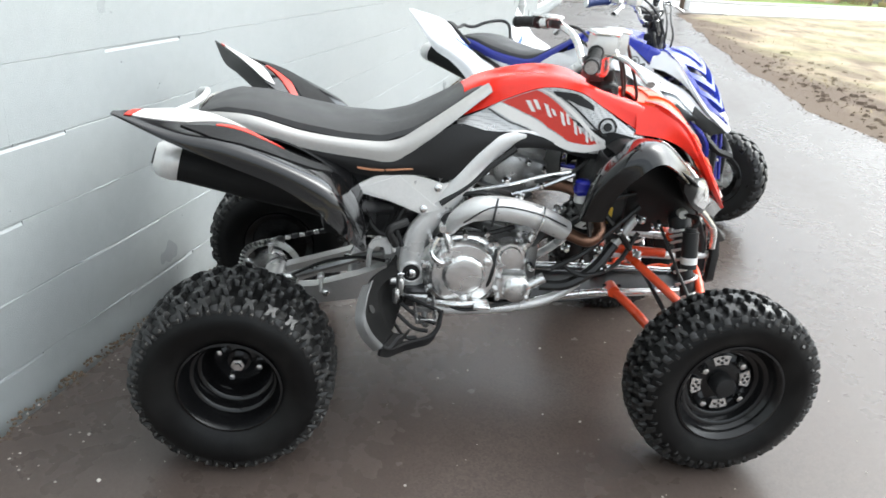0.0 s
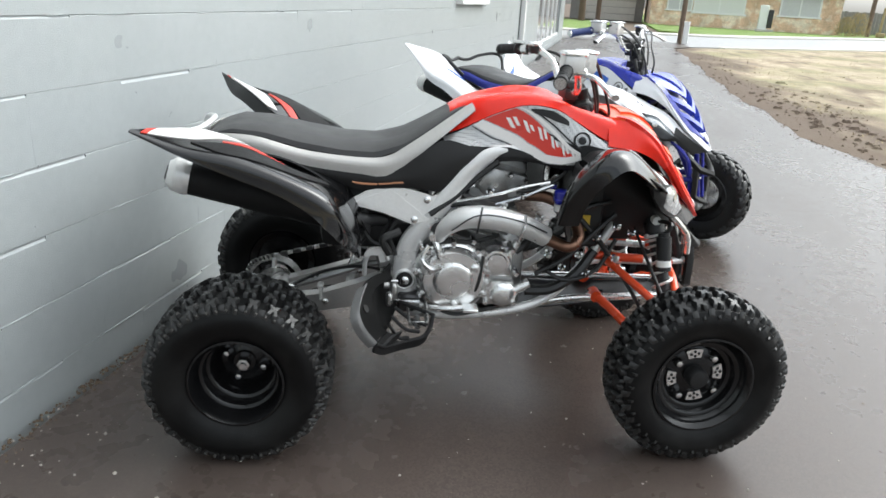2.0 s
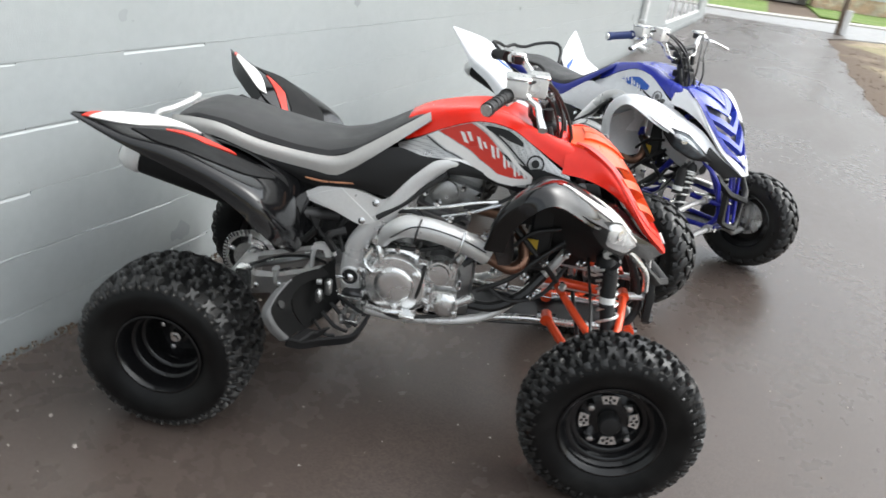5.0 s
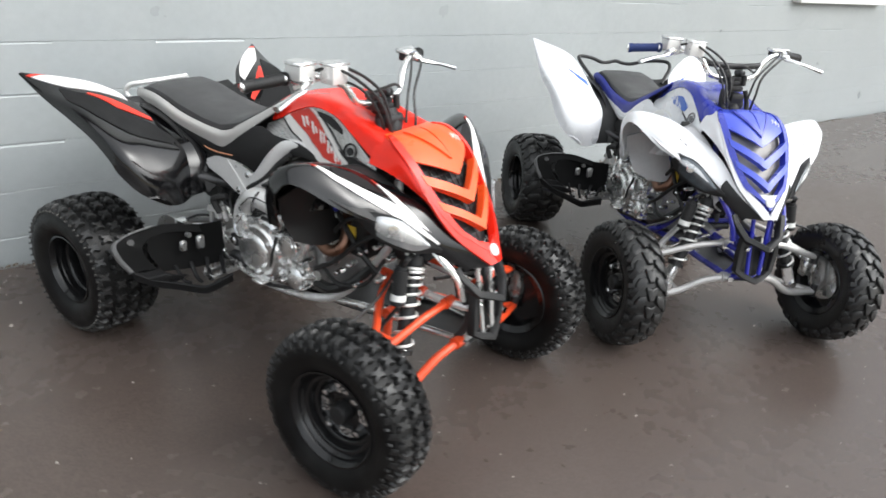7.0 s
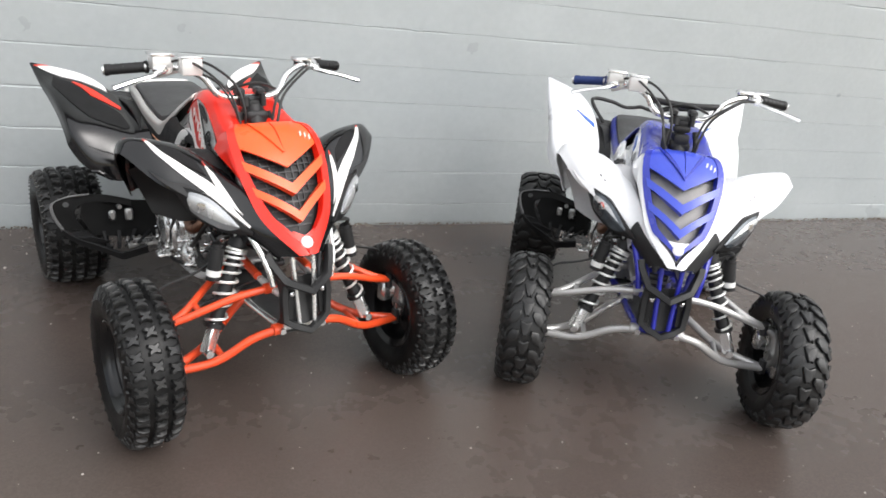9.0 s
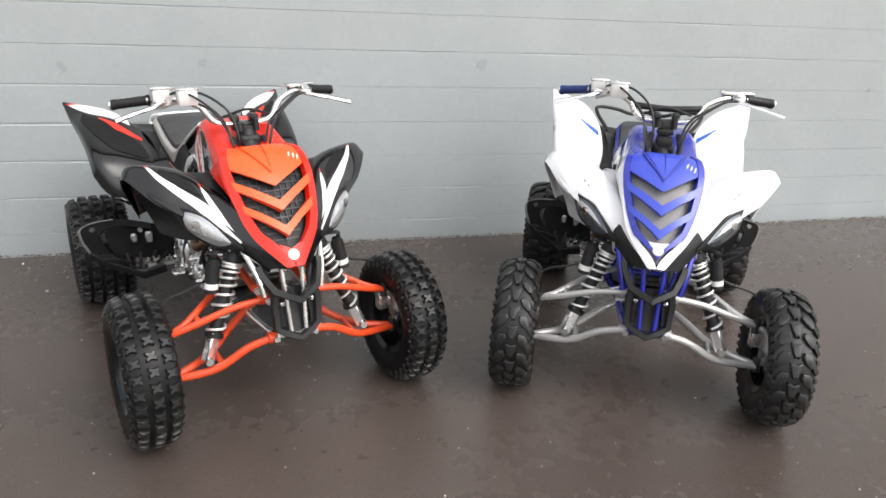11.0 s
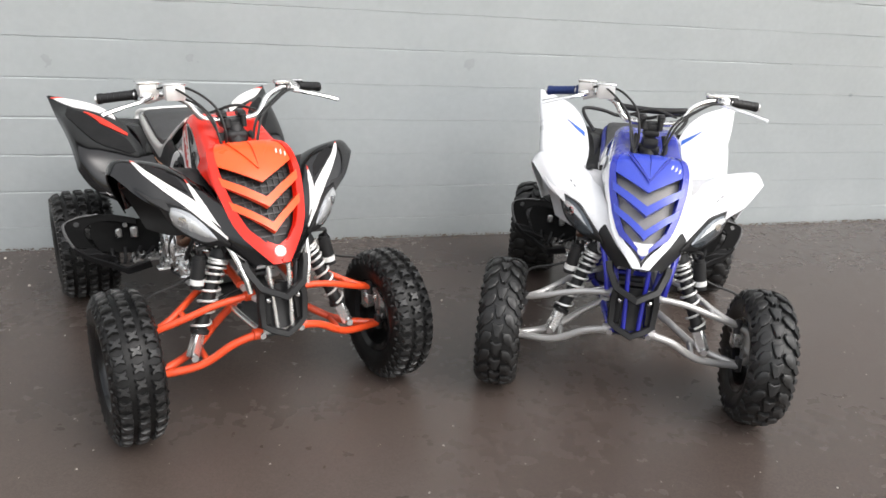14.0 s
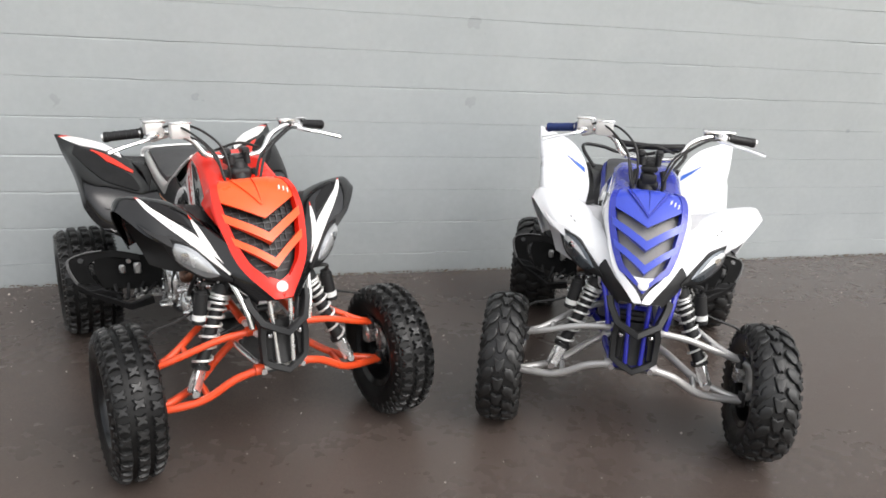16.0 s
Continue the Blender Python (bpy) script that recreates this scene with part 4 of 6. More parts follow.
    for k in range(5):
        a = 2 * math.pi * k / 5 + .3
        part("sprocket_spoke", rod((.05 * math.cos(a), .1335, .248 + .05 * math.sin(a)), (.09 * math.cos(a), .1335, .248 + .09 * math.sin(a)), .009, 8), "alu", quad)
    part("sprocket_hub", lathe([(.06, .12), (.06, .16), (.03, .165)], 20, (0, 0, .248)), "alu", quad)
    chain = [(0, .133, .35), (.25, .133, .41), (.47, .133, .445), (.51, .133, .41), (.48, .133, .37), (.25, .133, .27), (0, .133, .145), (-.08, .133, .185), (-.1, .133, .25), (-.075, .133, .32), (0, .133, .35)]
    links = curve(chain, 11)
    lk = []
    for i in range(0, len(links) - 1):
        mid, d = (links[i] + links[i + 1]) / 2, links[i + 1] - links[i]
        lk.append(moved(box((-d.length * .42, -.006 if i % 2 else -.004, -.007), (d.length * .42, .006 if i % 2 else .004, .007), .0015), Matrix.Translation(mid) @ pose(0, 0, 0, 0, -math.degrees(math.atan2(d.z, d.x)), 0)))
    tagged(part("chain_run", join(*lk[::2]), "alu", quad), "pale chain links", "", "", "stuff")
    tagged(part("chain_run", join(*lk[1::2]), "dark_metal", quad), "dark chain links", "", "", "stuff")
    part("rear_brake_disc", lathe([(.04, -.14), (.095, -.14), (.095, -.135), (.04, -.135)], 32, (0, 0, .248), closed=True), "alu_dark", quad)
    part("rear_caliper", box((.06, -.165, .28), (.12, -.115, .36), .012, 2), "alu", quad)
    shock(quad, (.28, 0, .36), (.42, 0, .68), 1, "spring", "plastic", False)


def muffler(quad):
    m = part("muffler", tube([(.26, -.255, .62), (.2, -.268, .652), (.05, -.29, .7), (-.1, -.31, .743), (-.15, -.316, .756)], [.028, .043, .049, .049, .048], 20, 5, 1.0), "matt_black", quad, "black exhaust muffler with a silver end cap")
    part("muffler_cap", tube([(-.145, -.316, .7545), (-.16, -.318, .758), (-.185, -.322, .764), (-.202, -.325, .769)], [.0495, .051, .046, .032], 20), "silver", m, "silver muffler end cap")
    part("tail_outlet", tube([(-.194, -.324, .766), (-.206, -.326, .77)], .02, 14, 1), "dark_metal", m)
    part("muffler_bracket", box((.02, -.27, .73), (.07, -.13, .745), .003), "dark_metal", m)


def bodywork(quad, st):
    # seat
    stations = [(-.165, .81, .795, .09), (-.135, .842, .822, .116), (-.07, .862, .842, .13), (.02, .86, .833, .134), (.12, .84, .806, .136), (.25, .82, .787, .138), (.35, .818, .783, .138),
                (.43, .838, .81, .13), (.5, .875, .855, .115), (.57, .918, .908, .092), (.635, .955, .948, .07)]
    prof = lambda zt, ze, w: [(-w, ze), (-.97 * w, ze + (zt - ze) * .45), (-.8 * w, zt - (zt - ze) * .18), (-.45 * w, zt - .002), (0, zt), (.45 * w, zt - .002), (.8 * w, zt - (zt - ze) * .18), (.97 * w, ze + (zt - ze) * .45), (w, ze), (.85 * w, ze - .03), (0, ze - .035), (-.85 * w, ze - .03)]
    xs = [q[0] for q in stations]
    rings = []
    for x in np.linspace(xs[0], xs[-1], 34):
        zt, ze, w = (float(np.interp(x, xs, [q[k] for q in stations])) for k in (1, 2, 3))
        rings.append([(x, a, b) for a, b in prof(zt, ze, w)])
    seat = part("seat", loft(rings), st["seat"], quad, st["seat_label"])
    for s in (-1, 1):
        strip = Sheet([[(-.18, .06, .812), (-.185, .06, .792), (-.18, .06, .772)], [(-.14, .122, .833), (-.142, .134, .815), (-.135, .134, .79)], [(-.01, .138, .836), (-.01, .153, .822), (-.006, .156, .796)],
                       [(.14, .138, .799), (.14, .155, .787), (.14, .156, .757)], [(.3, .141, .784), (.3, .158, .77), (.305, .158, .737)], [(.385, .139, .79), (.39, .157, .774), (.392, .158, .734)],
                       [(.455, .128, .83), (.468, .146, .818), (.475, .15, .795)], [(.55, .1, .893), (.556, .122, .885), (.565, .13, .868)], [(.635, .07, .95), (.64, .092, .945), (.645, .105, .932)]], s, (0, 1, .2))
        part("seat_skirt", strip.solid(36, 6, .006), st["skirt"], seat, st["skirt_label"])
        side = Sheet([[(.0, .15, .80), (.0, .155, .78), (.0, .145, .755)], [(.15, .154, .765), (.155, .158, .74), (.165, .15, .722)], [(.3, .156, .745), (.31, .16, .715), (.33, .152, .682)],
                      [(.395, .157, .742), (.42, .162, .72), (.44, .155, .698)], [(.48, .156, .8), (.52, .164, .74), (.565, .158, .69)], [(.553, .142, .846), (.6, .16, .79), (.64, .156, .735)],
                      [(.64, .148, .832), (.68, .156, .805), (.71, .152, .785)], [(.76, .15, .832), (.8, .154, .805), (.82, .15, .79)], [(.88, .156, .797), (.9, .158, .785), (.92, .15, .77)], [(1.02, .158, .815), (1.02, .158, .79), (1.02, .15, .77)]], s, (0, 1, 0))
        part("side_panel", side.solid(26, 8, .005), st["side"], quad, st["side_label"])
        for ends in ((.2, .262), (.268, .345)):
            part("pinstripe", side.strip([(ends[0], .56), (ends[1], .56)], [(ends[0], .64), (ends[1], .64)], 5, 1), st["pin"], quad)
        out = [(.262, .648), (.33, .685), (.4, .7), (.47, .69), (.525, .674), (.556, .684), (.53, .645), (.475, .582), (.44, .594), (.38, .617), (.31, .634)]
        cant = pose(0, s * .15, .66, s * 9) @ pose(0, -s * .15, -.66)
        cov = part("subframe_cover", moved(prism(out, s * .012, pose(0, s * .148, 0)), cant), st["cover"], quad, st["cover_label"])
        part("cover_crease", moved(prism([(.29, .65), (.4, .692), (.52, .6), (.475, .588), (.38, .622)], s * .006, pose(0, s * .158, 0)), cant), st["cover"], cov)
        for x, z in ((.511, .662), (.473, .6)):
            part("cover_bolt", moved(lathe([(.011, s * .15), (.011, s * .165), (.005, s * .168)], 12, (x, 0, z)), cant), "chrome", cov)
    # tank cover: dark core, painted top, graphic side panels
    core = [(.56, .89, .70, .09), (.66, .93, .75, .1), (.76, .945, .795, .125), (.86, .93, .795, .145), (.96, .89, .795, .155), (1.05, .85, .795, .155), (1.1, .83, .8, .15)]
    part("tank", loft([[(x, -w, zb), (x, -w, zt - .05), (x, -.75 * w, zt - .012), (x, 0, zt - .006), (x, .75 * w, zt - .012), (x, w, zt - .05), (x, w, zb), (x, 0, zb - .03)] for x, zt, zb, w in core]), "plastic", quad, "black fuel tank below its cover")
    tops = [(.572, .1, .862, .06, .92, .925), (.62, .105, .882, .07, .945, .95), (.683, .115, .917, .08, .965, .962), (.784, .124, .957, .09, .985, .976), (.881, .13, .952, .095, .98, .963), (.95, .135, .917, .105, .955, .932),
            (1.05, .145, .862, .115, .928, .91), (1.1, .147, .845, .118, .915, .9)]
    top = Sheet([[(x, -ye, ze), (x, -ys, zs), (x, 0, zc), (x, ys, zs), (x, ye, ze)] for x, ye, ze, ys, zs, zc in tops], 1, (0, 0, 1))
    part("tank_cover", top.solid(28, 18, .005), st["tank"], quad, st["tank_label"])
    for s in (-1, 1):
        gp = Sheet([[(.552, .1, .846), (.56, .112, .833), (.575, .132, .822)], [(.62, .102, .876), (.63, .118, .848), (.65, .136, .822)], [(.683, .11, .915), (.705, .126, .866), (.735, .142, .828)],
                    [(.784, .12, .954), (.8, .136, .879), (.81, .15, .805)], [(.881, .13, .949), (.885, .146, .87), (.885, .16, .788)], [(.95, .135, .914), (.955, .15, .856), (.96, .16, .79)],
                    [(1.024, .146, .868), (1.025, .156, .843), (1.02, .162, .812)], [(1.075, .156, .841), (1.075, .158, .836), (1.075, .16, .83)]], s, (0, 1, .2))
        g = part("graphic_panel", gp.solid(26, 10, .004), st["graphic"], quad, st["graphic_label"])
        for mt, a, b in st["graphic_strips"]:
            part("decal", gp.strip(a, b, 12, 3), mt, g)
        # a row of slanted strokes stands for the maker's lettering
        for k in range(6):
            u, v, h = .355 + .064 * k, .27 + .106 * k, .118 - .006 * k
            part("decal_stroke", gp.strip([(u, v - h), (u + .016, v - h + .03)], [(u + .012, v + h), (u + .028, v + h + .03)], 2, 1, .0042), st["stroke"], g)
            part("decal_stroke", gp.strip([(u + .026, v - h * (.2 if k % 2 else .8)), (u + .04, v - h * (.1 if k % 2 else .7))], [(u + .036, v + h * .8), (u + .05, v + h * .9)], 2, 1, .0042), st["stroke"], g)
        c = Vector(gp.at(.745, .42)) + Vector(gp.normal(.745, .42)) * .002
        q = Vector(gp.normal(.745, .42)).to_track_quat("Z", "Y").to_matrix().to_4x4()
        badge = moved(join(lathe([(.021, 0), (.026, 0), (.026, .003), (.021, .003)], 28, (0, 0, 0), "z", True), lathe([(.012, 0), (.012, .003), (.003, .0032)], 20, (0, 0, 0), "z")), Matrix.Translation(c) @ q)
        part("badge", badge, st["badge"], g, "round plain badge")
    # hood: ribs over a grille
    hood = [((1.07, .93), .105, .01), ((1.145, .93), .14, .025), ((1.225, .88), .152, .03), ((1.295, .795), .142, .03), ((1.365, .70), .111, .026), ((1.432, .6), .03, .006)]
    hood = [(c, w * st["hood_width"], d) for c, w, d in hood]
    hs = Sheet([[(c[0] - d, -w, c[1] - d * .4), (c[0] - d * .3, -.55 * w, c[1] - .002), (c[0], 0, c[1]), (c[0] - d * .3, .55 * w, c[1] - .002), (c[0] - d, w, c[1] - d * .4)] for c, w, d in hood], 1, (1, 0, .6))
    lip, edge = st["hood"], st["hood_border"]
    for s in (-1, 1):
        V = lambda v: .5 + s * v / 2
        H = part("hood_half", hs.strip([(0, .5), (.16, .5), (.34, .5), (.515, .5)], [(0, V(.98)), (.12, V(.98)), (.25, V(.96)), (.37, V(.8))], 14, 8, .003, .007), lip, quad, st["hood_label"])
        part("hood_border", hs.strip([(u, V(v)) for u, v in st["border_out"]], [(u, V(v)) for u, v in st["border_in"]], 36, 3, .0065, .024), edge, H)
        part("hood_edge", hs.strip([(.3, V(1)), (.5, V(1)), (.7, V(1)), (.85, V(1)), (1, V(1))], [(.3, V(.97)), (.5, V(.94)), (.7, V(.84)), (.85, V(.66)), (1, V(0))], 22, 3, .0045, .012), st["nose"], H)
        part("hood_rib", hs.strip([(.455, V(.86)), (.53, V(.42)), (.612, V(0))], [(.515, V(.84)), (.592, V(.42)), (.675, V(0))], 10, 3, .009, .026), st["rib"], H)
        part("hood_rib", hs.strip([(.61, V(.83)), (.688, V(.4)), (.768, V(0))], [(.665, V(.82)), (.743, V(.4)), (.826, V(0))], 10, 3, .009, .026), st["rib"], H)
        if st["nose_trim"]:
            part("hood_nose", hs.strip([(.84, V(.42)), (.845, V(.2)), (.848, V(0))], [(.875, V(.4)), (.905, V(.2)), (.93, V(0))], 8, 3, .0055, .012), st["nose"], H)
        else:
            part("hood_nose", hs.strip([(.868, V(.36)), (.886, V(.18)), (.9, V(0))], [(.925, V(.34)), (.955, V(.2)), (.985, V(0))], 10, 3, .0048, .012), st["nose"], H)
        part("hood_crease", hs.strip([(.1, V(.02)), (.25, V(.02)), (.42, V(0))], [(.1, V(.5)), (.2, V(.4)), (.42, V(.02))], 8, 4, .009, .008), st["rib"], H)
        if st["nose_trim"]:
            # thin darker blue strip paints the shading line beside the crease
            part("crease_shade", hs.strip([(.13, V(.56)), (.24, V(.36)), (.43, V(0))], [(.145, V(.6)), (.255, V(.4)), (.448, V(0))], 10, 1, .0098, .003), "gloss_blue", H)
        for k in range(3):
            u = .28 + .016 * k
            if s > 0:
                part("decal_stroke", hs.strip([(u - .012, V(.52 + .1 * k)), (u + .03, V(.48 + .1 * k))], [(u - .02, V(.565 + .1 * k)), (u + .022, V(.525 + .1 * k))], 2, 1, .0055), "decal_white", H)
    hw = st["hood_width"]
    for s in (-1, 1):
        part("hood_side", Sheet([[(1.05, .108 * hw, .925), (1.05, .135, .9), (1.05, .16, .85)], [(1.12, .137 * hw, .918), (1.13, .152, .885), (1.13, .165, .842)], [(1.195, .151 * hw, .866), (1.2, .158, .845), (1.2, .15, .812)],
                                 [(1.265, .137 * hw, .782), (1.265, .138, .773), (1.265, .126, .76)], [(1.342, .098 * hw, .69), (1.34, .1, .683), (1.34, .092, .672)]], s, (.3, 1, .4)).solid(16, 8, .005), st["hood_side"], quad, st["hood_side_label"])
    grille = Sheet(hs.c - np.array([.03, 0, .017]), 1, (1, 0, .6))
    gr = part("grille", grille.strip([(.1, .07), (.5, .08), (.75, .13), (.96, .4)], [(.1, .93), (.5, .92), (.75, .87), (.96, .6)], 18, 10, 0, .003), st["grille"], quad, st["grille_label"])
    for k in range(17 if st["bars"] else 0):
        u = .14 + .043 * k
        w = .42 - max(u - .4, 0) * .5
        part("grille_bar", grille.strip([(u, .5 - w), (u, .5), (u, .5 + w)], [(u + .008, .5 - w), (u + .008, .5), (u + .008, .5 + w)], 10, 1, .005, .004), st["bar_mat"], gr)
    for k in range(-5, 6) if st["bars"] else ():
        v = .5 + k * .072
        u1 = .86 - abs(k) * .07
        part("grille_bar", grille.strip([(.12, v), (u1, v)], [(.12, v + .01), (u1, v + .01)], 10, 1, .006, .004), st["bar_mat"], gr)
    part("nose_emblem", moved(lathe([(.019, 0), (.019, .005), (.016, .007), (.003, .007)], 24, (0, 0, 0), "z"), Matrix.Translation(Vector(hs.at(st["emblem"], .5)) + Vector(hs.normal(st["emblem"], .5)) * .004) @ Vector(hs.normal(st["emblem"], .5)).to_track_quat("Z", "Y").to_matrix().to_4x4()), "label", quad, "round white emblem on the nose")
    # front fenders
    for s in (-1, 1):
        ff = Sheet([[(1.43, .02, .592), (1.41, .04, .59), (1.385, .07, .585), (1.38, .075, .575), (1.378, .076, .572)],
                    [(1.348, .09, .664), (1.325, .12, .668), (1.3, .152, .672), (1.288, .166, .66), (1.284, .168, .652)],
                    [(1.245, .135, .762), (1.226, .185, .76), (1.205, .25, .76), (1.196, .28, .746), (1.19, .284, .735)],
                    [(1.14, .165, .806), (1.125, .23, .825), (1.115, .315, .838), (1.128, .352, .816), (1.133, .366, .784)],
                    [(1.07, .172, .815), (1.05, .26, .863), (1.04, .36, .886), (1.015, .412, .884), (1.03, .44, .85)],
                    [(1.0, .17, .8), (.985, .265, .85), (.97, .372, .876), (.935, .43, .853), (.965, .445, .81)],
                    [(.955, .19, .77), (.945, .28, .786), (.905, .35, .803), (.882, .41, .772), (.93, .422, .745)],
                    [(.945, .2, .69), (.932, .28, .695), (.885, .335, .69), (.862, .385, .672), (.92, .395, .675)]], s, (0, .6, 1))
        f = part("front_fender", ff.solid(44, 24, .005), st["fender"], quad, st["fender_label"])
        for mt, a, b in st["front_strips"]:
            part("decal", ff.strip(a, b, 16, 3), mt, f)
        if st["nose_trim"]:
            part("nose_trim", ff.strip([(0, 0), (.07, 0), (.13, .07), (.2, .15)], [(0, 1), (.09, 1), (.125, .62), (.2, .19)], 18, 6, .003), "plastic", f, "black wedge between nose and headlight")
            if s < 0:
                part("fender_tab", moved(join(box((-.012, -.018, -.008), (.012, .018, .006), .003), box((-.02, -.006, -.006), (-.006, .006, .012), .003)), pose(1.035, -.212, .856, 20, -20)), "plastic", f, "small black fixing tab")
        hl = Sheet([[(1.188, .298, .758), (1.192, .3, .742), (1.188, .298, .725)], [(1.204, .284, .768), (1.213, .29, .737), (1.202, .287, .7)], [(1.242, .243, .754), (1.254, .249, .715), (1.246, .246, .67)],
                    [(1.274, .204, .716), (1.282, .209, .685), (1.277, .205, .652)], [(1.306, .172, .672), (1.309, .172, .667), (1.306, .172, .662)]], s, (1, .6, 0))
        hl.c = hl.c.mean(axis=(0, 1)) + (hl.c - hl.c.mean(axis=(0, 1))) * .95
        head = part("headlight", hl.solid(18, 10, .01), st["lens"], quad, "clear headlight lens in the fender")
        rim = hl.c.mean(axis=(0, 1)) + (hl.c - hl.c.mean(axis=(0, 1))) / .95
        rim[:, 0, 2] += .006
        rim[:, 2, 2] -= .006
        rim[0] = np.array([(1.143, s * .327, .784), (1.152, s * .322, .768), (1.16, s * .312, .742)])
        rim[-1] = np.array([(1.33, s * .14, .655), (1.33, s * .14, .65), (1.328, s * .14, .645)])
        part("headlight_bezel", Sheet((rim - np.array([.006, 0, .002])) * (1, s, 1), s, (1, .6, 0)).solid(20, 10, .022), "plastic", head, "black headlight surround")
        # strip on the lens: reflector bowl, cut short to paint blue's upper highlight
        part("reflector_highlight", hl.strip([(.06, .2), (.3, .14), (.6, .2), (.85, .34)], [(.06, .74 * st["bowl_low"]), (.3, .82 * st["bowl_low"]), (.6, .72 * st["bowl_low"]), (.85, .58 * st["bowl_low"])], 12, 4, .0012), st["bowl"], head, "pale reflector bowl with a painted lens highlight")
        part("bulb_reflector", moved(lathe([(.015, 0), (.015, .0015), (.012, .002), (.003, .002)], 16, (0, 0, 0), "z"), Matrix.Translation(Vector(hl.at(.4, .45)) + Vector(hl.normal(.4, .45)) * .001) @ Vector(hl.normal(.4, .45)).to_track_quat("Z", "Y").to_matrix().to_4x4()), "chrome", head)
        # inner wing below the fender
        part("inner_wing", Sheet([[(1.3, .1, .66), (1.28, .15, .6), (1.26, .1, .56)], [(1.15, .15, .8), (1.15, .17, .7), (1.15, .13, .58)], [(1.0, .165, .85), (1.0, .17, .76), (1.0, .16, .67)], [(.95, .15, .84), (.95, .15, .74), (.95, .14, .66)]], s, (0, 1, 0)).solid(12, 8, .005), st["liner"], f)
        # on the blue quad the liner colour carries the shade of white plastic
        part("mud_shield", Sheet([[(.96, .16, .8), (.95, .3, .8), (.925, .4, .765)], [(.94, .16, .68), (.93, .27, .67), (.893, .36, .68)], [(.955, .17, .575), (.945, .25, .575), (.912, .33, .605)]], s, (1, .3, 0)).solid(10, 8, .005), st["liner"], f, st["liner_label"])
        part("arch_liner", Sheet([[(1.28, .1, .69), (1.26, .19, .7), (1.235, .25, .72)], [(1.14, .15, .8), (1.14, .26, .81), (1.14, .36, .79)], [(1.02, .165, .835), (1.02, .28, .85), (1.03, .41, .845)], [(.97, .165, .81), (.965, .28, .82), (.95, .4, .815)]], s, (0, 0, -1)).solid(12, 8, .004), st["liner"], f)
        # rear fenders
        tx, tz = st["tip"]
        rf = Sheet([[(-.224 + tx, .505, .922 + tz), (-.225 + tx, .508, .921 + tz), (-.226 + tx, .511, .92 + tz), (-.227 + tx, .514, .918 + tz), (-.225 + tx, .513, .914 + tz)],
                    [(-.102 + tx * .7, .335, .889 + tz * .7), (-.112 + tx * .7, .395, .889 + tz * .65), (-.118 + tx * .7, .45, .884 + tz * .6), (-.117 + tx * .7, .493, .874 + tz * .5), (-.108 + tx * .7, .5, .853 + tz * .4)],
                    [(-.008, .252, .835 + tz * .2), (0, .33, .852 + tz * .2), (0, .41, .856 + tz * .1), (.003, .474, .845), (.003, .484, .804)],
                    [(.1, .22, .768), (.11, .305, .786), (.12, .388, .799), (.125, .46, .799), (.112, .474, .757)],
                    [(.19, .214, .73), (.206, .295, .742), (.218, .375, .75), (.224, .448, .744), (.195, .469, .703)],
                    [(.255, .22, .692), (.264, .29, .694), (.27, .36, .692), (.268, .43, .684), (.232, .464, .664)],
                    [(.295, .235, .625), (.307, .29, .625), (.308, .34, .618), (.3, .388, .605), (.282, .425, .6)],
                    [(.31, .25, .548), (.315, .275, .54), (.316, .298, .535), (.312, .325, .538), (.302, .35, .55)]], s, (0, .5, 1))
        r = part("rear_fender", rf.solid(44, 20, .005), st["fender"], quad, st["rear_label"])
        for mt, a, b in st["rear_strips"]:
            part("decal", rf.strip(a, b, 14, 2), mt, r)
        part("fender_flange", Sheet([[(-.226 + tx, .507, .918 + tz), (-.226 + tx, .507, .916 + tz), (-.225 + tx, .507, .914 + tz)], [(-.163 + tx * .85, .42, .901 + tz * .85), (-.173 + tx * .85, .414, .884 + tz * .82), (-.178 + tx * .85, .41, .866 + tz * .8)],
                                     [(-.1 + tx * .7, .334, .885 + tz * .7), (-.112 + tx * .7, .328, .866 + tz * .65), (-.118 + tx * .7, .323, .848 + tz * .6)], [(-.01, .253, .832 + tz * .2), (-.022, .25, .812 + tz * .2), (-.028, .248, .795 + tz * .2)]], s, (0, -1, 0)).solid(14, 6, .004), st["flange"], r)
        part("fender_web", Sheet([[(-.008, .254, .83 + tz * .2), (-.02, .2, .81), (-.03, .14, .795)], [(.1, .222, .764), (.1, .19, .764), (.1, .15, .762)], [(.188, .216, .726), (.195, .18, .73), (.2, .148, .732)], [(.252, .222, .688), (.258, .185, .692), (.262, .15, .696)],
                                  [(.291, .237, .622), (.298, .195, .632), (.304, .155, .64)], [(.307, .252, .548), (.316, .205, .555), (.324, .16, .56)]], s, (1, 0, 1)).solid(18, 5, .005), st["web"], r, "plastic web between fender and seat")
        part("fender_stay", rod((.08, s * .12, .74), (.12, s * .24, .745), .009), "dark_metal", r)
        part("fender_under_panel", Sheet([[(-.12, .12, .8), (-.08, .25, .82)], [(.08, .13, .75), (.1, .2, .78)], [(.26, .15, .67), (.26, .19, .68)], [(.34, .16, .58), (.34, .2, .56)]], s, (0, 1, 0)).solid(14, 4, .005), "plastic", r)
    part("tail_panel", box((-.17, -.11, .73), (-.02, .11, .8), .025, 2), "plastic", quad, "black tail section with a lamp")
    part("tail_lamp", box((-.18, -.05, .755), (-.165, .05, .785), .006), "decal_red", quad, "red tail lamp")
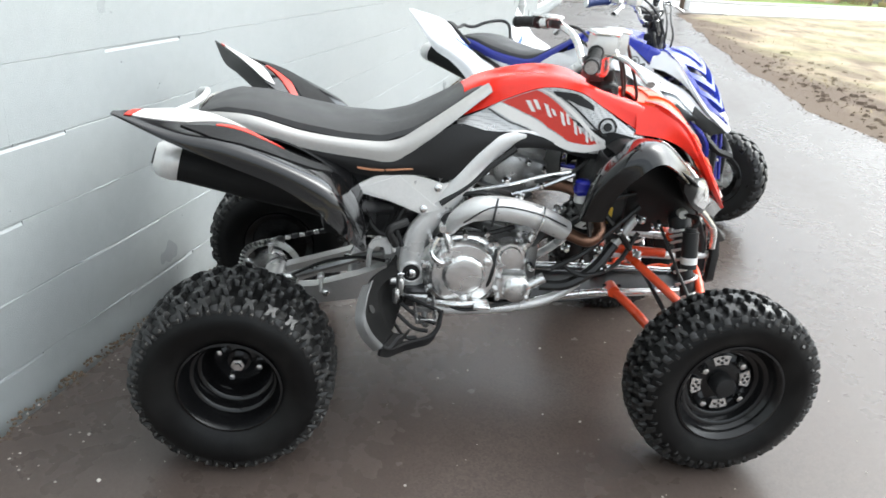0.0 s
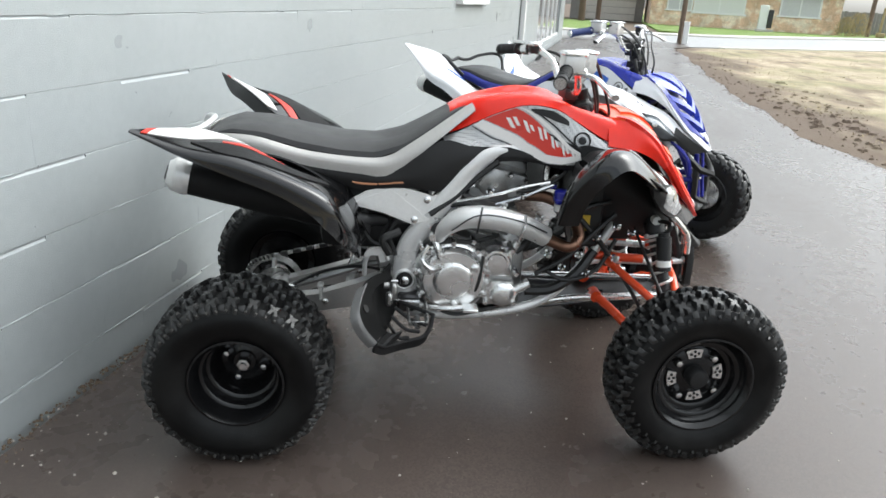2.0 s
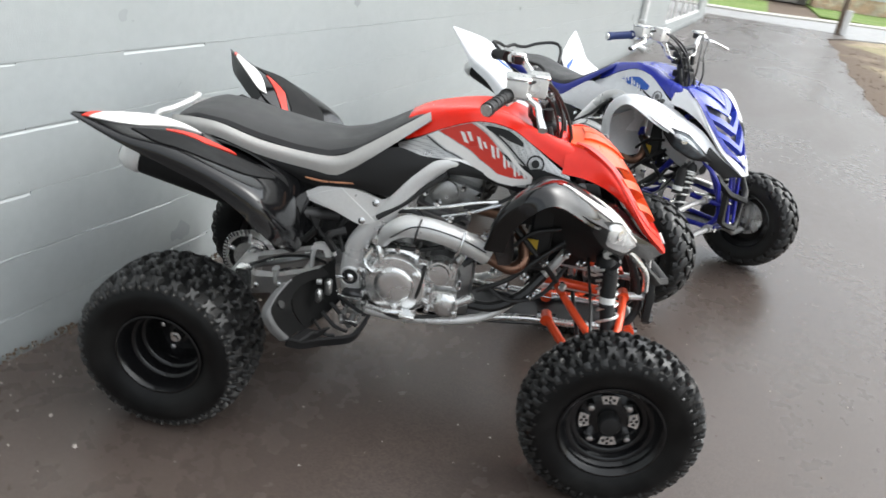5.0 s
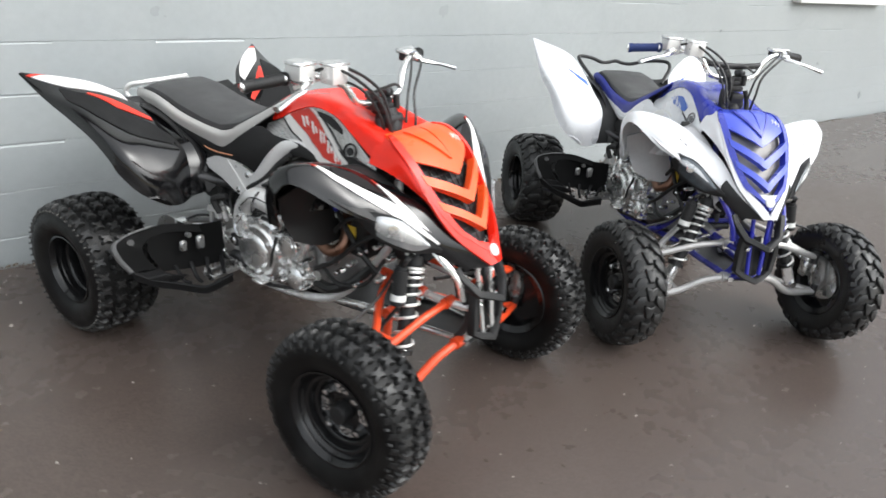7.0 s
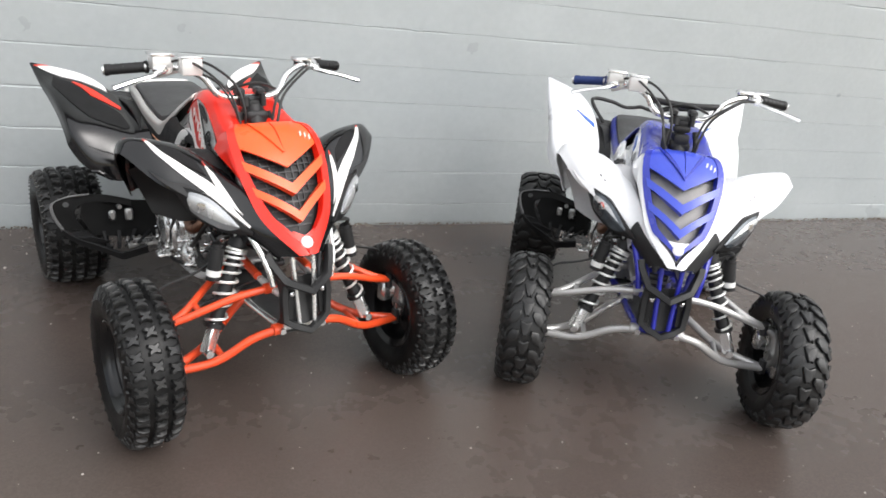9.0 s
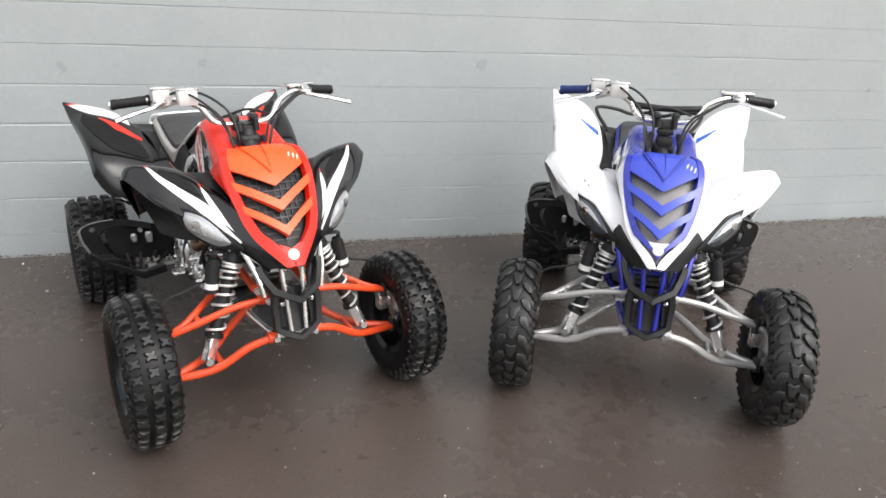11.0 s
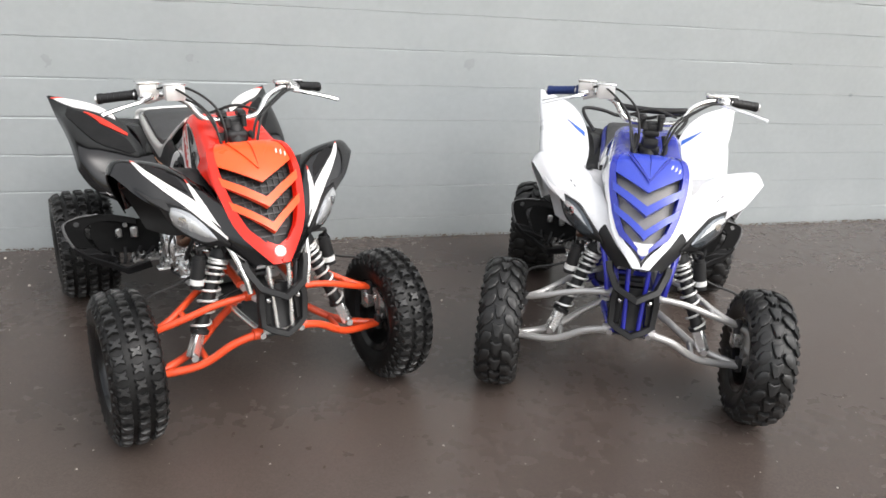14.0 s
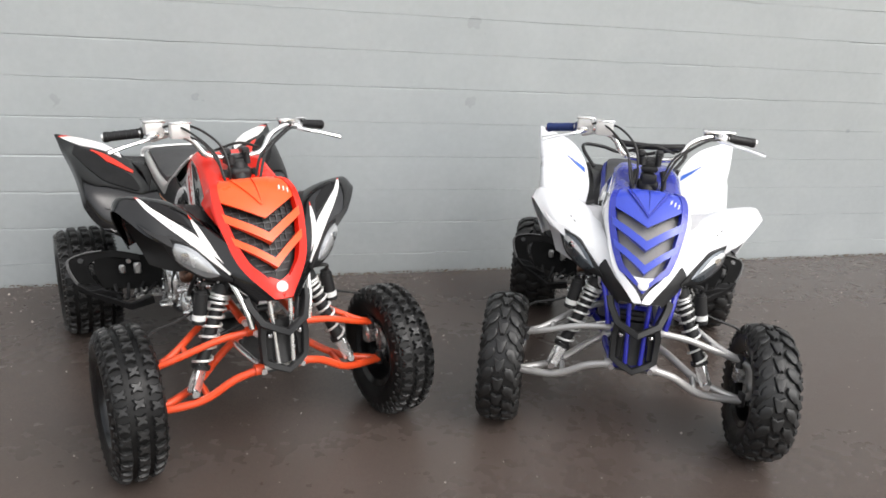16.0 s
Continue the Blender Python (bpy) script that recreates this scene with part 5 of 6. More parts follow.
    part("grab_bar", tube(st["grab_line"] + [(x, -y, z) for x, y, z in reversed(st["grab_line"][:-1])], .0095, 10, 7), st["grab"], quad, st["grab_label"])
    # bumper
    def bar(points, wide, deep):
        """An angular plastic bar of oblong section: wide across its face, deep fore and aft."""
        rings = []
        for i, p in enumerate(points):
            p = Vector(p)
            d = (Vector(points[min(i + 1, len(points) - 1)]) - Vector(points[max(i - 1, 0)])).normalized()
            n = d.cross(Vector((1, 0, .25))).normalized()
            f = n.cross(d)
            rings.append([p + a * wide * n + c * deep * f for a, c in ((-.5, -.5), (-.5, .3), (-.36, .5), (.36, .5), (.5, .3), (.5, -.5))])
        return loft(rings)

    b = part("front_bumper", join(
        bar([(1.352, -.106, .585), (1.37, -.1, .56), (1.42, -.07, .512), (1.462, 0, .488), (1.42, .07, .512), (1.37, .1, .56), (1.352, .106, .585)], .026, .026),
        bar([(1.405, -.068, .512), (1.412, -.076, .46), (1.416, -.073, .375), (1.43, -.045, .358), (1.448, 0, .342), (1.43, .045, .358), (1.416, .073, .375), (1.412, .076, .46), (1.405, .068, .512)], .024, .024)), "plastic", quad, "black angular front bumper")
    for s in (-1, 1):
        part("bumper_cheek", Sheet([[(1.41, .03, .488), (1.405, .05, .49), (1.4, .072, .495)], [(1.412, .045, .44), (1.408, .06, .44), (1.404, .075, .44)], [(1.42, .048, .38), (1.416, .06, .378), (1.41, .072, .376)]], s, (1, 0, 0)).solid(8, 5, .005), "plastic", b)
    part("bumper_plate", Sheet([[(1.36, -.04, .5), (1.37, 0, .5), (1.36, .04, .5)], [(1.38, -.045, .43), (1.39, 0, .42), (1.38, .045, .43)], [(1.41, -.04, .36), (1.415, 0, .35), (1.41, .04, .36)]], 1, (1, 0, 0)).solid(6, 8, .004), st["plate"], b)
    for s in (-1, 1):
        part("bumper_strut", rod((1.385, s * .036, .58), (1.425, s * .026, .36), .0085), st["strut"], b)
        part("bumper_bolt", lathe([(.009, 0), (.009, .012), (.005, .016)], 8, (1.412, s * .052, .468), "x"), "chrome", b)
        part("nose_tube", tube([(1.25, s * .15, .67), (1.32, s * .128, .61), (1.37, s * .112, .555), (1.385, s * .1, .49)], .0105, 8), st["strut"], b)


def controls(quad, st):
    piv = pose(.95, 0, 1.0 + st["bar_lift"], 0, 0, st["steer"])
    inv = pose(-.95, 0, -1.0)
    T = lambda bm: moved(bm, piv @ inv)
    bar = part("handlebar", T(tube([(.805, -.405, 1.066), (.84, -.32, 1.078), (.885, -.235, 1.088), (.925, -.15, 1.06), (.945, -.1, 1.0), (.948, 0, .99), (.945, .1, 1.0), (.925, .15, 1.06), (.885, .235, 1.088), (.84, .32, 1.078), (.805, .405, 1.066)], .0112, 12, 5)), st["bar"], quad, "bent metal handlebar")
    for s in (-1, 1):
        g = part("grip", T(join(rod((.804, s * .407, 1.066), (.845, s * .305, 1.08), .0165, 14), lathe([(.02, -.004), (.02, .004)], 14, (.845, s * .3, 1.08)), rod((.801, s * .414, 1.065), (.805, s * .403, 1.066), .019, 14))), st["grip"] if s < 0 else st["grip_left"], bar, st["grip_label"] if s < 0 else "dark rubber grip")
        part("bar_end", T(rod((.7985, s * .42, 1.064), (.803, s * .409, 1.0655), .0155, 14)), "alu", g, "pale bar end cap")
        for k in range(6):
            a, b2 = Vector((.806, s * .402, 1.068)), Vector((.842, s * .312, 1.079))
            p = a.lerp(b2, k / 5)
            part("grip_ridge", T(rod(p, p + (b2 - a) * .05, .0178, 12)), st["grip"] if s < 0 else st["grip_left"], g)
        part("lever_perch", T(join(rod((.86, s * .285, 1.082), (.872, s * .255, 1.087), .02, 12), box((.86, min(s * .25, s * .29), 1.07), (.91, max(s * .25, s * .29), 1.09), .006))), "alu", bar, "cast lever perch")
        part("lever", T(tube([(.9, s * .268, 1.075), (.928, s * .31, 1.066), (.934, s * .36, 1.055), (.944, s * .43, 1.036)], [.013, .011, .0095, .0125], 8, 5, .7)), "chrome", bar, "polished hand lever")
    part("brake_reservoir", T(join(box((.842, -.296, 1.078), (.9, -.23, 1.122), .008, 2), rod((.87, -.25, 1.08), (.9, -.25, 1.08), .014))), "silver", bar, "cast brake fluid reservoir with a pale lid")
    part("reservoir_lid", T(box((.838, -.3, 1.12), (.904, -.226, 1.131), .004)), "alu", bar)
    part("throttle_housing", T(join(box((.905, -.222, 1.068), (.955, -.155, 1.122), .008, 2), rod((.9, -.2, 1.08), (.85, -.27, 1.05), .006))), "silver", bar, "silver thumb throttle housing")
    part("housing_lid", T(box((.902, -.226, 1.12), (.958, -.151, 1.129), .004)), "alu", bar)
    part("switch_pod", T(join(box((.862, .205, 1.074), (.896, .245, 1.104), .008, 2), rod((.87, .225, 1.1), (.87, .225, 1.108), .006))), "plastic", bar, "black switch pod")
    part("clutch_perch", T(join(box((.85, .2, 1.098), (.9, .262, 1.112), .005), rod((.86, .25, 1.105), (.83, .33, 1.1), .006), rod((.868, .27, 1.1), (.9, .262, 1.085), .012))), "alu", bar, "cast clutch lever perch")
    part("bar_clamp", T(join(box((.925, -.045, .965), (.97, .045, 1.0), .01, 2), box((.925, -.05, 1.0), (.97, -.02, 1.025), .006), box((.925, .02, 1.0), (.97, .05, 1.025), .006))), "dark_metal", bar)
    if st["cross_pad"]:
        part("bar_pad", T(tube([(.925, -.14, 1.045), (.94, -.09, 1.042), (.945, 0, 1.038), (.94, .09, 1.042), (.925, .14, 1.045)], .0125, 10)), "plastic", bar, "black padded handlebar centre")
    part("instrument_pod", T(join(box((.965, -.032, .944), (1.005, .032, .97), .012, 2), box((.978, -.03, .9), (1.028, .03, .942), .014, 2), tube([(.99, -.05, .95), (1.01, -.06, .9), (1.03, -.05, .86)], .012, 8), tube([(.99, .05, .95), (1.01, .06, .9), (1.03, .05, .86)], .01, 8), box((.958, -.02, .96), (.995, .022, .99), .009, 2), rod((.99, -.03, .97), (.985, -.03, 1.0), .016), rod((.995, .03, .97), (.99, .03, 1.012), .011))), "plastic", quad, "black instrument pod and ignition switch")
    part("cable_cowl", join(box((.96, -.04, .92), (1.025, .04, .962), .018, 3), box((.935, -.026, .95), (.985, .026, .985), .012, 2)), "plastic", quad, "black rounded cowl over the steering stem")
    part("stem_cover", tube([(1.02, 0, .87), (1.0, 0, .92), (.98, 0, .97)], [.034, .034, .03], 12), "plastic", quad)
    for pts, r in (
        ([(.88, -.2, 1.09), (.93, -.14, 1.105), (.995, -.07, 1.05), (1.03, -.05, .97), (1.03, -.05, .9)], .0048),
        ([(.88, -.25, 1.1), (.95, -.19, 1.11), (1.02, -.1, 1.03), (1.06, -.08, .94), (1.06, -.06, .88)], .0045),
        ([(.91, .26, 1.08), (.96, .2, 1.075), (1.01, .1, 1.01), (1.05, .06, .94), (1.05, .05, .88)], .0048),
        ([(.9, .23, 1.08), (.95, .16, 1.05), (1.0, .08, 1.0), (1.02, .05, .92)], .0045),
        ([(.9, -.18, 1.08), (.97, -.12, 1.05), (1.01, -.08, .98), (1.03, -.06, .9)], .0042),
        ([(.96, -.08, 1.02), (1.0, 0, 1.05), (.96, .09, 1.02)], .005)):
        part("control_cable", T(tube(pts, r, 6)), "hose", bar)


def quad_bike(st, m):
    quad = new("quad_bike")
    quad.empty_display_size = .2
    for s in (-1, 1):
        wheel(quad, "front_wheel", 1.285, s * .482, .257, st["front_width"], .133, st["tread"], st["wheel_steer"], True)
        wheel(quad, "rear_wheel", 0, s * .452, .252, .245, .114, st["tread"], 0, False)
    before = set(quad.children)
    engine(quad)
    for ob in set(quad.children) - before:
        ob.location.y += .02
    chassis(quad, st)
    muffler(quad)
    bodywork(quad, st)
    controls(quad, st)
    lean = pose(0, 0, .85, st["lean"]) @ pose(0, 0, -.85)
    for ob in quad.children:
        if "wheel" not in ob.name:
            ob.matrix_local = lean @ ob.matrix_local
    quad.matrix_world = m
    return tagged(quad, st["label"], "quad bike", "two parked quad bikes")


RED = dict(
    label="red and black sport quad bike parked on wet asphalt", frame="silver", spar="silver", arm="arm_orange", silver_arms=False,
    seat="vinyl", seat_label="black vinyl seat", skirt="vinyl_grey", skirt_label="light grey seat edge", side="plastic", side_label="black side panel below the seat", pin="pin_stripe",
    cover="silver", cover_label="silver subframe side cover", tank="gloss_red", tank_label="glossy red tank cover", graphic="decal_dots", graphic_label="silver side panel with a red and white graphic",
    graphic_strips=[("decal_red", [(.4, .02), (.47, .24), (.54, .48), (.61, .68)], [(.262, .03), (.34, .4), (.43, .7), (.53, .84)]),
                    ("decal_white", [(.256, .03), (.335, .42), (.425, .72), (.525, .85)], [(.195, .03), (.28, .6), (.38, .9), (.495, .985)]),
                    ("decal_white", [(.525, .85), (.6, .84), (.72, .8)], [(.495, .985), (.62, .985), (.765, .89)]),
                    ("decal_white", [(.45, .08), (.56, .36), (.67, .62), (.785, .82)], [(.415, .02), (.51, .33), (.62, .6), (.74, .84)]),
                    ("decal_red", [(.61, .68), (.67, .76), (.72, .83)], [(.53, .84), (.6, .85), (.68, .83)]),
                    ("plastic", [(.185, .03), (.27, .62), (.37, .92)], [(.178, .03), (.262, .64), (.36, .94)]),
                    ("plastic", [(.46, .06), (.56, .04), (.66, .1)], [(.475, .14), (.58, .22), (.66, .2)]),
                    ("plastic", [(.79, .8), (.7, .6), (.57, .33), (.46, .09)], [(.8, .79), (.71, .58), (.58, .31), (.47, .08)])],
    stroke="decal_white", badge="plastic", hood_side="gloss_red", hood_side_label="glossy red hood side", hood="orange", hood_border="gloss_red", rib="orange", nose="gloss_red", hood_label="orange-red hood half with chevron vents",
    grille="plastic", grille_label="black mesh grille behind the hood", fender="gloss_black", fender_label="gloss black front fender with white and red stripe",
    front_strips=[("decal_white", [(.14, .4), (.22, .35), (.31, .3), (.4, .42), (.48, .49), (.565, .51)], [(.13, .48), (.2, .48), (.3, .47), (.38, .54), (.48, .575), (.565, .545)]),
                  ("decal_white", [(.19, .31), (.28, .24), (.37, .2), (.42, .2)], [(.24, .35), (.31, .302), (.37, .26), (.42, .22)]),
                  ("decal_red", [(.565, .51), (.59, .525)], [(.565, .545), (.59, .535)]),
                  ("decal_red", [(.42, .2), (.455, .19)], [(.42, .22), (.455, .2)]),
                  ("decal_grey", [(.3, .4), (.318, .41)], [(.296, .415), (.314, .425)]), ("decal_grey", [(.336, .43), (.35, .44)], [(.332, .445), (.346, .455)]), ("decal_grey", [(.368, .455), (.386, .465)], [(.364, .47), (.382, .48)]),
                  ("matt_black", [(.44, .28), (.5, .33), (.55, .42)], [(.36, .3), (.42, .42), (.5, .49)])],
    rear_label="gloss black pointed rear fender with white and red stripes",
    rear_strips=[("decal_white", [(.05, .03), (.12, .015), (.19, .015), (.26, .015)], [(.045, .5), (.11, .46), (.17, .4), (.24, .22), (.3, .06)]), ("decal_red", [(.03, .04), (.048, .03)], [(.028, .55), (.044, .5)]),
                 ("decal_red", [(.235, .36), (.32, .2), (.4, .02)], [(.24, .39), (.345, .31), (.42, .04)]),
                 ("matt_black", [(.16, .5), (.24, .41), (.345, .33), (.44, .08), (.6, .04)], [(.162, .52), (.25, .68), (.38, .6), (.52, .46), (.62, .1)])],
    flange="hose",
    hoop="dark_metal", web="gloss_black", border_out=[(.06, .95), (.2, 1), (.3, 1), (.5, .97), (.66, .93), (.8, .82), (.9, .5), (.975, .02)], border_in=[(.06, .84), (.2, .82), (.3, .82), (.5, .79), (.66, .75), (.79, .66), (.875, .42), (.935, 0)], emblem=.935, tip=(0, 0), liner="plastic", liner_label="black plastic mud shield", front_frame="alu", bar_mat="dark_metal", lens="lens", bowl="lens_bright", bowl_low=1.0, bars=True, cross_pad=False, bar_lift=0, lean=1.5, hood_width=1.0, grab="silver", grab_line=[(-.14, -.13, .77), (-.2, -.14, .795), (-.195, -.13, .83), (-.165, -.09, .842), (-.155, 0, .845)], grab_label="silver tubular grab bar", plate="plastic", strut="alu", bar="alu", grip="plastic", grip_left="plastic", grip_label="black rubber grip",
    nose_trim=False, tread="cross", front_width=.166, wheel_steer=1.5, steer=2)
BLUE = dict(
    RED, label="blue and white sport quad bike parked beside a painted wall", frame="frame_blue", spar="silver", arm="arm_metal", silver_arms=True,
    seat="vinyl", seat_label="dark grey seat with blue sides", skirt="vinyl_blue", skirt_label="blue seat edge", side="gloss_white", side_label="white side panel below the seat", pin="gloss_white",
    cover="plastic", cover_label="black subframe side cover", tank="gloss_blue", tank_label="glossy blue tank cover", graphic="gloss_white", graphic_label="white side panel with a small blue graphic",
    graphic_strips=[("decal_blue", [(.34, .3), (.5, .2), (.62, .3)], [(.4, .5), (.52, .5), (.6, .45)])], stroke="gloss_white", badge="decal_grey",
    hood_side="gloss_white", hood_side_label="glossy white hood side", hood="pale_blue", hood_border="gloss_blue", rib="pale_blue", nose="gloss_white", hood_label="blue hood half with chevron vents", grille="mesh_grey", grille_label="grey mesh grille behind the hood",
    fender="gloss_white", fender_label="gloss white front fender", front_strips=[("decal_grey", [(.36, .4), (.372, .41)], [(.354, .412), (.366, .422)]), ("decal_grey", [(.384, .42), (.396, .43)], [(.378, .432), (.39, .442)])], rear_label="gloss white pointed rear fender with a small blue dart",
    rear_strips=[("decal_blue", [(.292, .3), (.322, .2), (.352, .05)], [(.294, .305), (.342, .2), (.385, .05)])], hoop="frame_blue", web="plastic", border_out=[(.06, .95), (.2, 1), (.3, 1), (.5, .96), (.66, .9), (.81, .8), (.875, .42), (.945, .02)], border_in=[(.06, .84), (.2, .82), (.3, .82), (.5, .76), (.66, .7), (.775, .6), (.84, .36), (.925, 0)], emblem=.893, flange="gloss_white", tip=(.068, .068), liner="liner_white", liner_label="white mud shield, greyed for its shade", front_frame="frame_blue", bar_mat="mesh_grey", lens="lens_blue", bowl="lens_bright", bowl_low=.55, bars=False, cross_pad=True, grab="plastic", grab_line=[(.02, -.2, .82), (-.04, -.262, .895), (-.094, -.255, .92), (-.14, -.16, .907), (-.165, -.09, .884), (-.178, -.04, .884), (-.18, 0, .893)], bar_lift=.045, lean=0, hood_width=.95, grab_label="black tubular grab bar",
    plate="plastic", strut="frame_blue", grip="grip_blue", grip_left="plastic", grip_label="blue rubber grip", nose_trim=True, tread="chevron", front_width=.155, wheel_steer=2, steer=2)


# ---- ground, building and street ----
WALL_Y = 1.55


def plate(name, outline, z0, z1, material, label, category, kind="structure"):
    k = len(outline)
    verts = [(x, y, z1) for x, y in outline] + [(x, y, z0) for x, y in outline]
    faces = [tuple(range(k)), tuple(range(k, 2 * k))] + [(i, (i + 1) % k, k + (i + 1) % k, k + i) for i in range(k)]
    return tagged(part(name, faces_mesh(verts, faces), material), label, category, "", kind)


g = bmesh.new()
bmesh.ops.create_grid(g, x_segments=2, y_segments=2, size=900)
tagged(part("ground", moved(g, Matrix.Translation((0, 0, -.05))), "earth"), "bare brown earth with dry straw grass", "ground", "", "structure")

rnd = random.Random(5)
def edge_y(x):
    """Where the asphalt ends towards the bare earth."""
    return float(np.interp(x, [4.6, 5.5, 6.5, 7.3, 8.3, 11.2, 14.2, 22], [-3.7, -3.05, -2.61, -2.43, -2.26, -2.15, -2.14, -2.3])) + .04 * math.sin(x * 1.7) + .025 * math.sin(x * 4.1)


edge_line = [(x, edge_y(x) + rnd.uniform(-.015, .015)) for x in np.arange(4.6, 22, .12)]
drive = [(-12, 1.5), (-12, -6.5), (3.2, -6.0), (4.1, -4.6), *edge_line, (25.8, -2.3), (27.4, -3.0), (30, -3.0), (30, 6), (25.5, 6), (25.5, 1.5)]
plate("pavement", drive, -.2, 0, "asphalt", "dark damp asphalt drive beside the wall", "asphalt")
plate("road", [(25, 40), (25.2, 0), (27.8, -3.2), (36.5, -12.3), (70, -46), (90, -46), (58, -20.5), (40.5, -6.8), (36, 0), (36, 40)], -.2, -.012, "road", "pale grey wet street", "road")
plate("kerb_strip", [(28.6, -4.4), (36.9, -12.7), (60, -36), (60.6, -35.6), (37.3, -12.3), (29, -4)], -.2, -.004, "concrete", "pale concrete edge along the street", "kerb")
plate("sidewalk", [(40.5, -6.8), (58, -20.5), (90, -46), (92, -44.5), (59.5, -19.5), (42, -5.8), (38, 0), (38, 40), (36, 40), (36, 0)], -.2, .06, "concrete", "pale concrete sidewalk across the street", "sidewalk")
plate("lawn", [(42, -5.8), (59.5, -19.5), (92, -44.5), (140, -44), (140, -3), (44, -3)], -.2, .05, "lawn", "green mown lawn in front of the brick house", "lawn")
plate("lawn", [(38, 1.2), (39, -.4), (60, -.2), (60, 14), (38, 14)], -.2, .04, "lawn", "green lawn strip beside the driveway", "lawn")

# the block wall: openings for two windows
W0, W1, TOP = -9.0, 27.2, 3.4
SILL = (7.35, 8.95, 1.26, 2.35)
SHOP = (16.9, 24.8, .25, 2.5)
core = [((W0, WALL_Y + .0042, 0), (SILL[0], WALL_Y + .2, TOP)), ((SILL[0], WALL_Y + .0042, 0), (SILL[1], WALL_Y + .2, SILL[2])), ((SILL[0], WALL_Y + .0042, SILL[3]), (SILL[1], WALL_Y + .2, TOP)),
        ((SILL[1], WALL_Y + .0042, 0), (SHOP[0], WALL_Y + .2, TOP)), ((SHOP[0], WALL_Y + .0042, 0), (SHOP[1], WALL_Y + .2, SHOP[2])), ((SHOP[0], WALL_Y + .0042, SHOP[3]), (SHOP[1], WALL_Y + .2, TOP)),
        ((SHOP[1], WALL_Y + .0042, 0), (W1, WALL_Y + .2, TOP))]
wall = tagged(part("wall_south", join(*[box(a, b, 0) for a, b in core]), "mortar"), "long wall of painted pale grey concrete blocks", "block wall", "", "structure")
wall_end = tagged(part("wall_east", box((W1 - .2, WALL_Y + .2, 0), (W1, 9, TOP), 0), "wall"), "end wall of the grey block building", "block wall", "", "structure")
tagged(part("wall_west", box((W0, WALL_Y + .2, 0), (W0 + .2, 9, TOP), 0), "wall"), "end wall of the grey block building", "block wall", "", "structure")
tagged(part("wall_north", box((W0, 9, 0), (W1, 9.2, TOP), 0), "wall"), "back wall of the grey block building", "block wall", "", "structure")
tagged(part("floor", box((W0 + .2, WALL_Y + .2, -.05), (W1 - .2, 9, .02), 0), "interior"), "dark floor inside the building", "floor", "", "structure")
tagged(part("roof", join(box((W0 - .2, WALL_Y - .25, TOP), (W1 + .2, 9.4, TOP + .12), .01), box((W0 - .22, WALL_Y - .28, TOP - .05), (W1 + .22, WALL_Y - .24, TOP + .16), .005)), "roof"), "flat roof edge of the block building", "roof", "", "structure")

# window with a white sill
win = new("window_1")
tagged(win, "small window with a projecting white sill in the block wall", "window", "", "structure")
part("window_sill", box((SILL[0] - .08, WALL_Y - .07, SILL[2] - .09), (SILL[1] + .08, WALL_Y + .14, SILL[2]), .006), "white", win, "white painted sill")
part("window_frame", join(*[box(a, b, .004) for a, b in (((SILL[0], WALL_Y + .06, SILL[2]), (SILL[0] + .06, WALL_Y + .12, SILL[3])), ((SILL[1] - .06, WALL_Y + .06, SILL[2]), (SILL[1], WALL_Y + .12, SILL[3])),
     ((SILL[0] + .06, WALL_Y + .06, SILL[3] - .06), (SILL[1] - .06, WALL_Y + .12, SILL[3])), ((SILL[0] + .06, WALL_Y + .06, SILL[2]), (SILL[1] - .06, WALL_Y + .12, SILL[2] + .06)), ((8.12, WALL_Y + .065, SILL[2] + .06), (8.18, WALL_Y + .115, SILL[3] - .06)))]), "white", win)
for a, b in ((SILL[0] + .06, 8.12), (8.18, SILL[1] - .06)):
    p = part("pane", box((a, WALL_Y + .085, SILL[2] + .06), (b, WALL_Y + .091, SILL[3] - .06), 0), "glass", win)
    p.visible_shadow = False
shop = new("window_2")
tagged(shop, "wide glazed shop front in a white frame", "shop window", "", "structure")
n = 5
for k in range(n):
    a, b = SHOP[0] + (SHOP[1] - SHOP[0]) * k / n, SHOP[0] + (SHOP[1] - SHOP[0]) * (k + 1) / n
    part("mullion", box((a, WALL_Y + .02, SHOP[2]), (a + .07, WALL_Y + .1, SHOP[3]), .004), "white", shop)
    p = part("pane", box((a + .07, WALL_Y + .05, SHOP[2] + .06), (b, WALL_Y + .058, SHOP[3] - .06), 0), "glass", shop)
    p.visible_shadow = False
part("window_frame", join(box((SHOP[0], WALL_Y + .02, SHOP[2]), (SHOP[1], WALL_Y + .1, SHOP[2] + .06), .004), box((SHOP[0], WALL_Y + .02, SHOP[3] - .06), (SHOP[1], WALL_Y + .1, SHOP[3]), .004)), "white", shop)
pipe = tagged(part("downspout", join(box((13.05, WALL_Y - .1, .12), (13.2, WALL_Y - .01, TOP), .012), box((13.03, WALL_Y - .11, 1.35), (13.22, WALL_Y, 1.4), .004), box((13.03, WALL_Y - .11, .5), (13.22, WALL_Y, .55), .004),
                                     tube([(13.125, WALL_Y - .055, .16), (13.125, WALL_Y - .1, .08), (13.125, WALL_Y - .22, .05)], .05, 8, 4)), "white"), "white square downspout on the block wall", "downspout")

